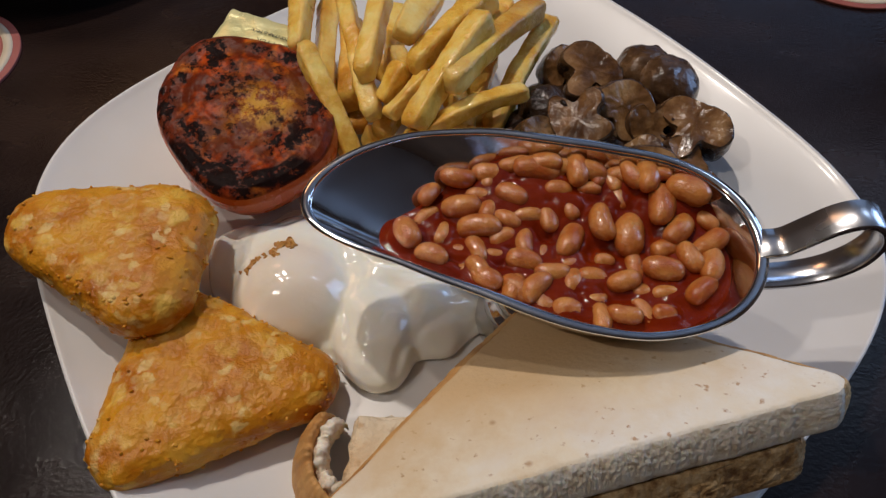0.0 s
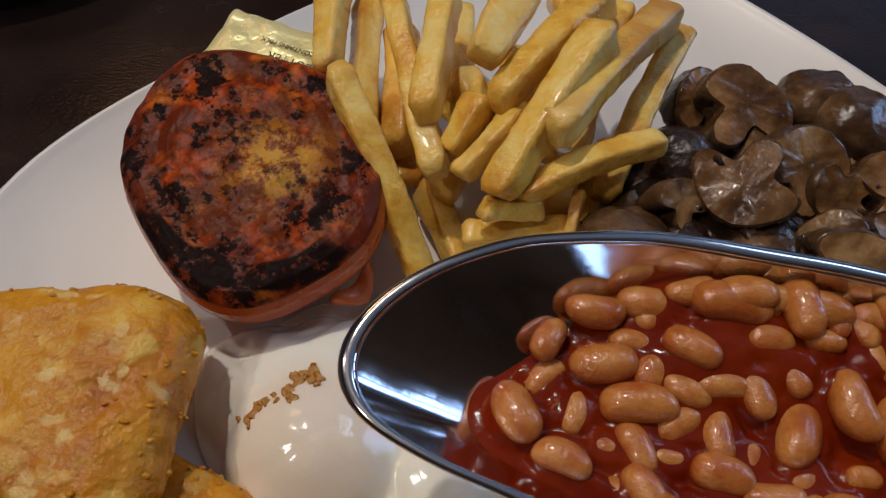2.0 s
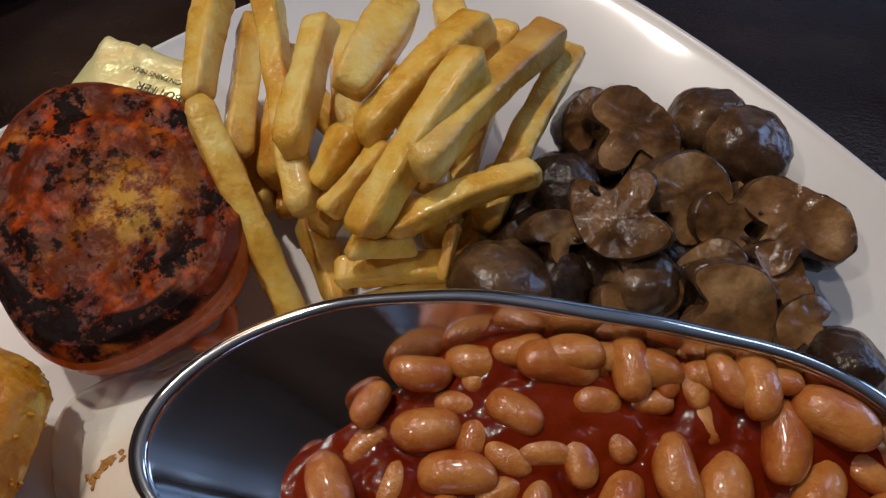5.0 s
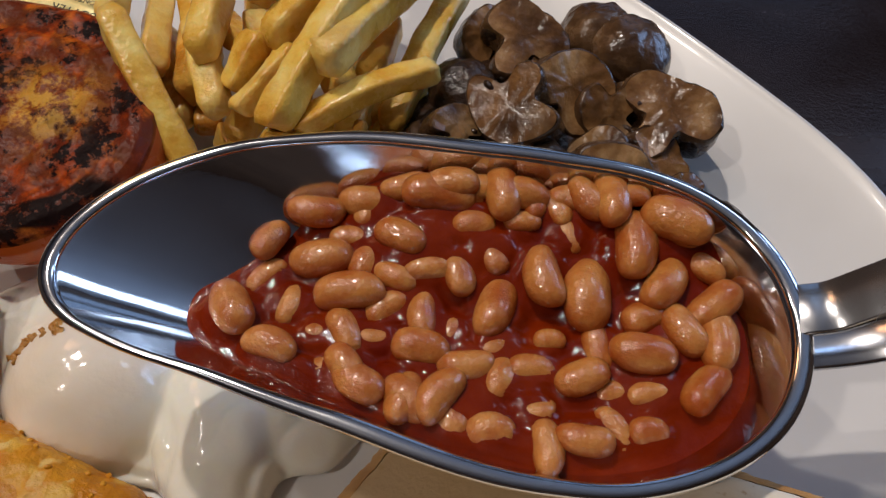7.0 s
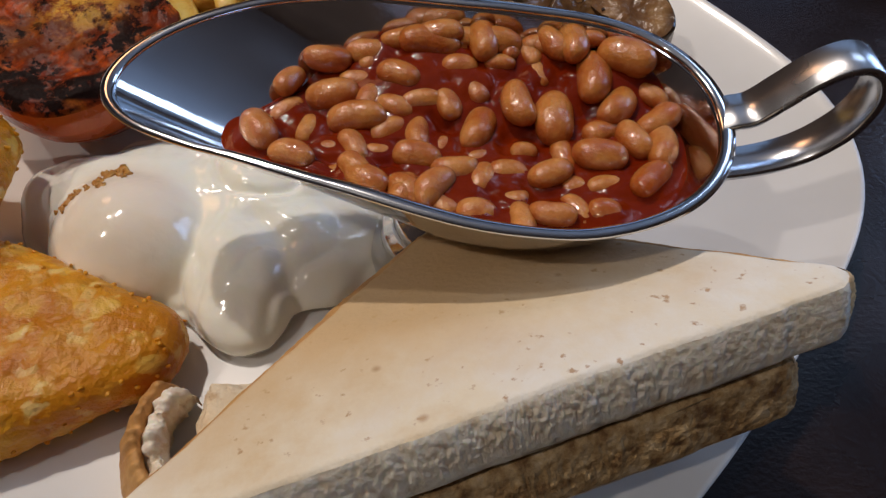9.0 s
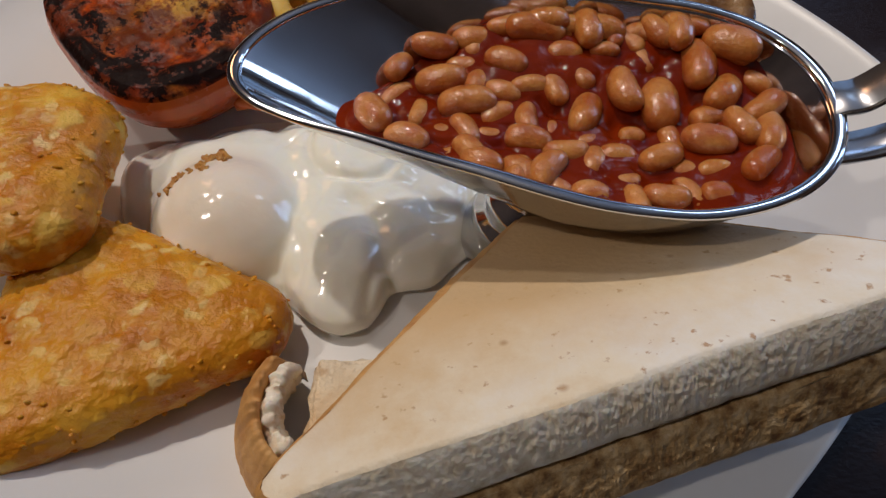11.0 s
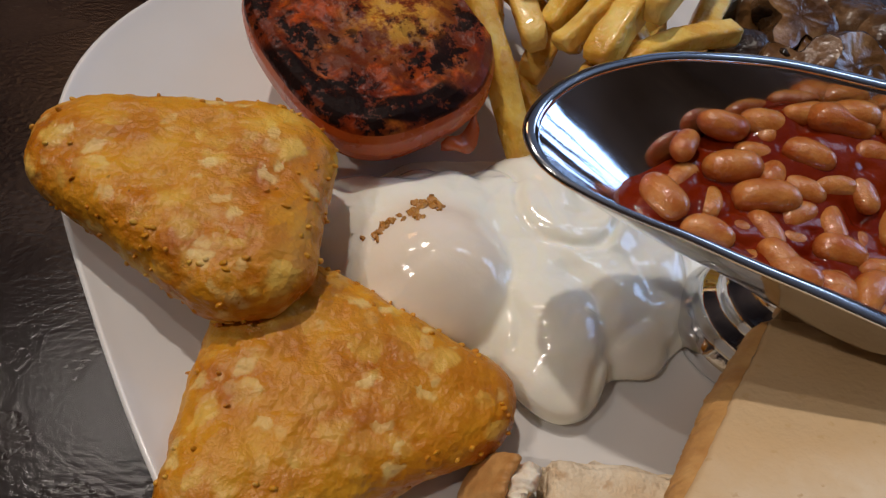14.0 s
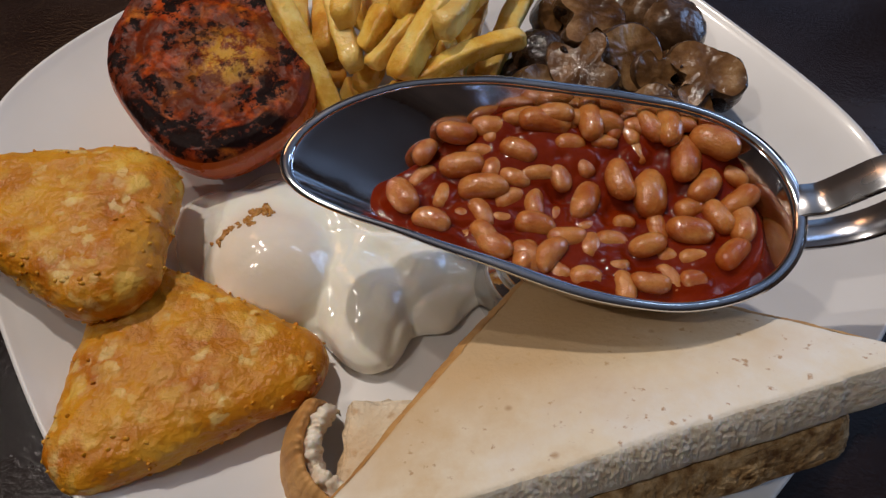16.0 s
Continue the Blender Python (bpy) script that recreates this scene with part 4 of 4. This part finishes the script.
CHIPS = [
    ((-1.4, 3.2, 0.82), (-1.3, 2.3, 0.75), 0.25, 0.03), ((-1.2, 3.2, 0.6), (-1.1, 2.1, 0.5), 0.25, 0.02), ((-1.1, 3.3, 0.85), (-0.58, 1.64, 0.62), 0.23, 0.05),
    ((-0.63, 2.86, 0.92), (-0.67, 1.88, 0.82), 0.24, 0.02), ((-1.2, 2.1, 0.95), (-0.56, 1.12, 0.14), 0.22, 0.1), ((-0.16, 2.85, 1.02), (-0.38, 2.14, 1.02), 0.34, 0.0),
    ((0.33, 2.8, 0.98), (-0.29, 1.95, 0.88), 0.27, 0.03), ((0.3, 2.38, 1.05), (-0.25, 1.46, 0.68), 0.28, 0.04), ((0.76, 2.9, 0.83), (0.02, 1.72, 0.9), 0.28, 0.04),
    ((0.9, 2.95, 0.66), (0.38, 1.72, 0.4), 0.25, 0.06), ((0.66, 1.9, 0.72), (-0.14, 1.52, 0.6), 0.19, 0.05), ((0.48, 2.95, 0.8), (0.22, 2.3, 0.7), 0.25, 0.0)]
CHIPS_LOW = [
    ((-0.36, 2.05, 0.82), (-0.53, 1.78, 0.66), 0.22, 0.0), ((-0.15, 1.95, 0.8), (-0.46, 1.6, 0.66), 0.2, 0.0), ((-0.32, 1.44, 0.6), (0.0, 1.54, 0.5), 0.17, 0.0),
    ((-0.43, 1.42, 0.35), (0.2, 1.5, 0.35), 0.22, 0.0), ((-0.3, 1.28, 0.14), (0.4, 1.5, 0.2), 0.24, 0.02), ((0.22, 1.65, 0.54), (0.17, 1.38, 0.4), 0.09, 0.0),
    ((-0.5, 2.45, 0.65), (-0.35, 2.1, 0.6), 0.22, 0.0), ((-0.68, 1.9, 0.2), (-0.42, 1.35, 0.14), 0.24, 0.0), ((0.1, 2.9, 0.3), (0.3, 1.9, 0.3), 0.26, 0.0), ((-0.9, 2.9, 0.3), (-0.2, 2.2, 0.25), 0.26, 0.0),
    ((-0.2, 2.8, 0.55), (0.1, 1.9, 0.5), 0.25, 0.0), ((-0.15, 2.0, 0.14), (0.6, 2.1, 0.14), 0.25, 0.0), ((0.1, 3.2, 0.75), (0.3, 2.5, 0.75), 0.27, 0.0), ((-0.6, 3.3, 0.5), (-0.5, 2.4, 0.5), 0.26, 0.0),
    ((-0.95, 2.7, 0.25), (-0.8, 1.9, 0.2), 0.26, 0.0),
    ((-0.95, 3.0, 0.55), (-0.86, 2.0, 0.4), 0.26, 0.02), ((-0.28, 2.6, 0.4), (-0.58, 1.72, 0.3), 0.26, 0.0), ((0.36, 2.7, 0.45), (0.1, 1.65, 0.32), 0.26, 0.0), ((0.52, 2.3, 0.3), (0.24, 1.45, 0.2), 0.25, 0.0),
    ((-1.25, 2.75, 0.3), (-0.98, 1.95, 0.2), 0.25, 0.0)]
for n, (p0, p1, wide, bend) in enumerate(CHIPS + CHIPS_LOW):
    chip(p0, p1, wide, bend, n + 1)


# ---- mushrooms ----
def mushroom_slice(place, size, turn, seed, thick=0.35, stem=0.55, label="brown fried mushroom slice with glossy juices"):
    """A thick slice through cap and stem, lying as it fell; turn: tilt about x and y, then the turn in its own plane."""
    count = 72
    # half outline of cap and stem, from the crown round to the foot of the stem
    half_line = [(0.0, 0.36), (0.2, 0.34), (0.38, 0.24), (0.49, 0.08), (0.5, -0.06), (0.45, -0.13), (0.32, -0.14), (0.19, -0.14), (0.15, -0.22), (0.12, -stem * 0.7), (0.15, -stem * 0.86), (0.1, -stem * 0.92), (0.0, -stem * 0.92)]
    whole = half_line + [(-x, y) for x, y in half_line[-2:0:-1]]
    turns = sorted((math.atan2(y - 0.02, x) % (2 * math.pi), math.hypot(x, y - 0.02)) for x, y in whole)
    edge = list(np.interp(np.linspace(0, 2 * math.pi, count, endpoint=False), [a for a, _ in turns], [r for _, r in turns], period=2 * math.pi))
    edge = [e * (1 + 0.07 * math.sin(3 * k * 2 * math.pi / count + seed)) for k, e in enumerate(edge)]
    edge = [(edge[k - 1] + 2 * edge[k] + edge[(k + 1) % count]) / 4 for k in range(count)]
    angles = np.linspace(0, 2 * math.pi, count, endpoint=False)

    def loop_at(s, z):
        out = []
        for a, e in zip(angles, edge):
            p = Vector((e * s * math.cos(a), e * s * math.sin(a), z)) * size * U
            p.z += 0.0011 * noise.fractal(p / 0.009 + Vector((seed, 0, 0)), 0.6, 2, 3) + 0.0012 * math.sin(p.x / (size * U) * 4 + seed)
            out.append(p)
        return out

    ob = thing("mushroom_piece", W(*place), label, "mushroom", "fried mushrooms")
    bm = bmesh.new()
    half = thick / 2
    rings(bm, [loop_at(s, half) for s in (0.01, 0.2, 0.4, 0.6, 0.8, 0.93)], cap_start=True)
    rings(bm, [loop_at(s, -half) for s in (0.93, 0.6, 0.3, 0.01)], cap_end=True)
    bmesh.ops.recalc_face_normals(bm, faces=bm.faces)
    part("flesh", bm, MUSHROOM_FLESH, ob, "tan cut flesh")
    bm = bmesh.new()
    rings(bm, [loop_at(s, z) for s, z in ((0.93, half), (0.98, half * 0.92), (1.0, half * 0.7), (1.03, 0), (1.0, -half * 0.7), (0.98, -half * 0.92), (0.93, -half))])
    bmesh.ops.recalc_face_normals(bm, faces=bm.faces)
    rough_up(bm, 0.0004, 0.004, 3, seed * 2.3)
    part("cap_skin", bm, MUSHROOM, ob, "dark brown skin")
    # the dark gills in the two hollows between cap and stem
    for way in (-1, 1):
        bm = bmesh.new()
        bmesh.ops.create_icosphere(bm, subdivisions=3, radius=1)
        bmesh.ops.scale(bm, vec=(0.15 * size * U, 0.075 * size * U, half * 0.94 * size * U), verts=bm.verts)
        bmesh.ops.rotate(bm, cent=(0, 0, 0), matrix=Matrix.Rotation(radians(-18 * way), 3, "Z"), verts=bm.verts)
        bmesh.ops.translate(bm, vec=(0.28 * way * size * U, -0.1 * size * U, 0), verts=bm.verts)
        rough_up(bm, 0.0006, 0.003, 3, seed + way)
        part("gill", bm, MUSHROOM_DARK, ob, "blackish gills")
    rx, ry, rz = (radians(v) for v in turn)
    ob.rotation_euler = (Matrix.Rotation(rx, 3, "X") @ Matrix.Rotation(ry, 3, "Y") @ Matrix.Rotation(rz, 3, "Z")).to_euler()
    return ob


def mushroom_cap(place, size, turn, seed, material, label):
    """A whole or halved cap: a dome with its edge curled under."""
    prof = [(0.0, 0.42), (0.2, 0.41), (0.36, 0.34), (0.47, 0.2), (0.5, 0.05), (0.47, -0.06), (0.4, -0.1), (0.3, -0.04), (0.14, -0.02), (0.12, -0.16), (0.0, -0.18)]
    fine = []
    for (r0, z0), (r1, z1) in zip(prof, prof[1:]):
        fine += [(r0 + (r1 - r0) * q / 3, z0 + (z1 - z0) * q / 3) for q in range(3)]
    bm = lathe([(r * size * U, z * size * U) for r, z in fine + prof[-1:]], 44)
    rough_up(bm, 0.0011, 0.011, 3, seed * 1.7)
    ob = solo("mushroom_piece", bm, material, label, "mushroom", "fried mushrooms", place=W(*place))
    ob.rotation_euler = [radians(v) for v in turn]
    return ob


# dark caps: some are dark pieces, the low ones stand in for shaded gaps
CAP_BROWN, CAP_DARK = "whole brown fried mushroom cap with wet shine", "dark shrivelled fried mushroom cap, the low ones filling shaded gaps"
for n, (x, y, z, size, rx, ry, rz, dark) in enumerate([
        (1.74, 2.56, 0.42, 0.5, -10, -15, 20, 0), (1.92, 2.36, 0.42, 0.58, 14, 20, 20, 0), (0.83, 2.0, 0.42, 0.46, 20, -20, 0, 1), (1.24, 1.42, 0.34, 0.44, -15, 0, 40, 0), (0.48, 1.36, 0.34, 0.6, -15, 10, 0, 0),
        (0.8, 1.45, 0.3, 0.42, 30, 20, 0, 1), (1.5, 1.62, 0.18, 0.6, 10, 20, 0, 1), (1.05, 1.9, 0.2, 0.6, -10, 0, 0, 1), (1.6, 2.15, 0.22, 0.6, -10, 0, 0, 1), (2.27, 1.05, 0.22, 0.46, -20, 30, 0, 1), (1.0, 2.25, 0.2, 0.5, 0, 10, 0, 1), (1.35, 1.85, 0.3, 0.5, 10, 0, 60, 1), (1.95, 2.05, 0.2, 0.6, 0, 0, 0, 1),
        (1.55, 2.42, 0.25, 0.46, 20, 0, 0, 0), (1.0, 1.6, 0.22, 0.5, 0, 0, 30, 1), (1.9, 1.7, 0.2, 0.5, 0, 0, 0, 1), (0.7, 1.85, 0.25, 0.5, 0, 0, 0, 1)]):
    mushroom_cap((x, y, z), size, (rx, ry, rz), n + 1, MUSHROOM_DARK if dark else MUSHROOM, CAP_DARK if dark else CAP_BROWN)
for n, (x, y, z, size, rx, ry, rz, thick) in enumerate([
        (1.22, 2.4, 0.5, 0.62, 26, 8, -32, 0.55), (0.97, 2.55, 0.42, 0.46, 30, 20, 70, 0.5), (1.12, 1.74, 0.52, 0.6, 32, -16, 150, 0.8), (1.45, 1.92, 0.56, 0.62, 36, 14, 6, 0.42),
        (1.68, 1.78, 0.44, 0.48, 34, 10, 130, 0.6), (2.07, 1.8, 0.42, 0.64, 24, -8, -35, 0.75), (1.94, 1.5, 0.34, 0.48, 25, 15, -60, 0.6), (2.05, 1.28, 0.25, 0.4, 20, 10, 45, 0.7),
        (1.7, 1.34, 0.36, 0.6, 40, 0, -50, 0.45), (0.75, 1.66, 0.48, 0.36, 30, 20, 0, 0.9), (1.62, 1.54, 0.4, 0.4, 30, -20, 20, 0.6), (1.2, 1.38, 0.34, 0.5, 28, 6, 190, 0.65), (0.62, 1.7, 0.3, 0.38, 10, 30, 10, 0.6),
        (1.36, 2.14, 0.36, 0.46, 30, 0, 80, 0.6), (1.9, 2.02, 0.3, 0.44, 20, 30, 100, 0.6)]):
    mushroom_slice((x, y, z), size, (rx, ry, rz), n + 1, thick=thick * 0.75)


# ---- butter portions ----
def butter(place, turn, size, label):
    ob = thing("butter_portion", W(*place), label, "butter portion", "wrapped butter portions")
    bm = box(size[0] * U, size[1] * U, size[2] * U, 0.0015, 2)
    bmesh.ops.subdivide_edges(bm, edges=bm.edges, cuts=9, use_grid_fill=True)
    rough_up(bm, 0.0008, 0.007, 3, place[0])
    part("wrapper", bm, FOIL, ob)
    ob.rotation_euler = [radians(v) for v in turn]
    return ob


def print_line(text, size, x, y, top, parent):
    data = bpy.data.curves.new("print", "FONT")
    data.body, data.size, data.align_x, data.align_y, data.extrude = text, size * U, "CENTER", "CENTER", 0.00005
    data.materials.append(INK)
    ob = new("print", data)
    ob.parent = parent
    ob.location, ob.rotation_euler = (x * U, y * U, top * U + 0.0009), (0, 0, math.pi)


butter((-1.98, 2.6, 0.4), (4, -6, 44), (0.72, 0.58, 0.22), "butter portion in pale yellow foil beside the tomato")
pat = butter((-1.76, 2.46, 0.63), (8, 4, -17), (0.7, 0.56, 0.2), "butter portion in pale yellow printed foil lying on another")
print_line("BUTTER", 0.085, 0.2, 0.0, 0.1, pat)
print_line("CONTAINS MILK", 0.05, 0.14, 0.1, 0.1, pat)


# ---- browned bits on the egg ----
def browned_bits():
    pick = random.Random(3)
    for n in range(34):
        if n < 16:
            x, y = pick.gauss(-1.16, 0.05), pick.gauss(0.46, 0.035)
        else:
            f = (n - 16) / 18
            x, y = pick.gauss(-1.23 - 0.18 * f, 0.035), pick.gauss(0.4 - 0.18 * f, 0.03)
        bm = bmesh.new()
        bmesh.ops.create_icosphere(bm, subdivisions=2, radius=1)
        bmesh.ops.scale(bm, vec=(0.014 + pick.random() * 0.026, 0.01 + pick.random() * 0.016, 0.012), verts=bm.verts)
        for v in bm.verts:
            v.co = v.co * U
        rough_up(bm, 0.0009, 0.0008, 2, n * 2.0)
        ob = solo("browned_bit", bm, CRISP, "tiny crisp golden-brown bit lying on the egg", "crumb", "browned bits on the egg", place=W(x, y, egg_height(x, y) + 0.008))
        ob.rotation_euler = (0, 0, pick.uniform(0, 3))


CRISP = surface("crisp_golden_fat", [(0.3, (0.34, 0.12, 0.015)), (0.7, (0.66, 0.36, 0.09))], 300, 4, 0.3, 0.5, bump=0.3, bump_scale=900)
browned_bits()


# ---- other things on the table ----
def beer_mat(place, turn, label):
    ob = thing("beer_mat", place, label, "beer mat", "beer mats on the table")
    r = 0.048
    part("card", lathe([(0, 0), (r, 0), (r, 0.0012), (r - 0.0002, 0.0014), (0, 0.0014)], 72), CARD_PINK, ob)
    part("outer_ring", lathe([(r - 0.009, 0.0014), (r - 0.009, 0.0017), (r - 0.004, 0.0017), (r - 0.004, 0.0014)], 72), CARD_CREAM, ob)
    part("inner_disc", lathe([(0, 0.0014), (0, 0.0017), (r - 0.015, 0.0017), (r - 0.015, 0.0014)], 72), CARD_CREAM, ob)
    for k in range(7):
        bar = part("printed_bar", box(0.013, 0.004, 0.0004, 0.0), CARD_PINK, ob)
        bar.location = (0.02 * math.cos(k * 0.9), 0.02 * math.sin(k * 0.9), 0.0019)
        bar.rotation_euler = (0, 0, k * 0.9 + 0.3)
    ob.rotation_euler = (0, 0, turn)


CARD_PINK = surface("red_printed_card", [(0.3, (0.34, 0.09, 0.07)), (0.7, (0.42, 0.13, 0.1))], 60, 4, 0.7)
CARD_CREAM = surface("cream_printed_card", [(0.3, (0.6, 0.5, 0.36)), (0.7, (0.68, 0.58, 0.44))], 60, 4, 0.7)
beer_mat(Vector((-5.71 * U, 3.1 * U, 0)), 0.4, "round red and cream printed beer mat on the table")
beer_mat(Vector((4.75 * U, 5.55 * U, 0)), 1.4, "round red and cream printed beer mat beyond the plate")
bm = lathe([(r * U, z * U) for r, z in [(0, 0.25), (1.8, 0.25), (2.2, 0.3), (2.7, 0.5), (2.74, 0.5), (2.72, 0.45), (2.2, 0.2), (1.7, 0.1), (1.65, 0.0), (1.5, 0.0), (1.45, 0.12), (0, 0.12)]], 96)
solo("side_plate", bm, PORCELAIN, "round white plate at the far side of the table", "plate", place=Vector((-5.8 * U, 6.4 * U, 0)))
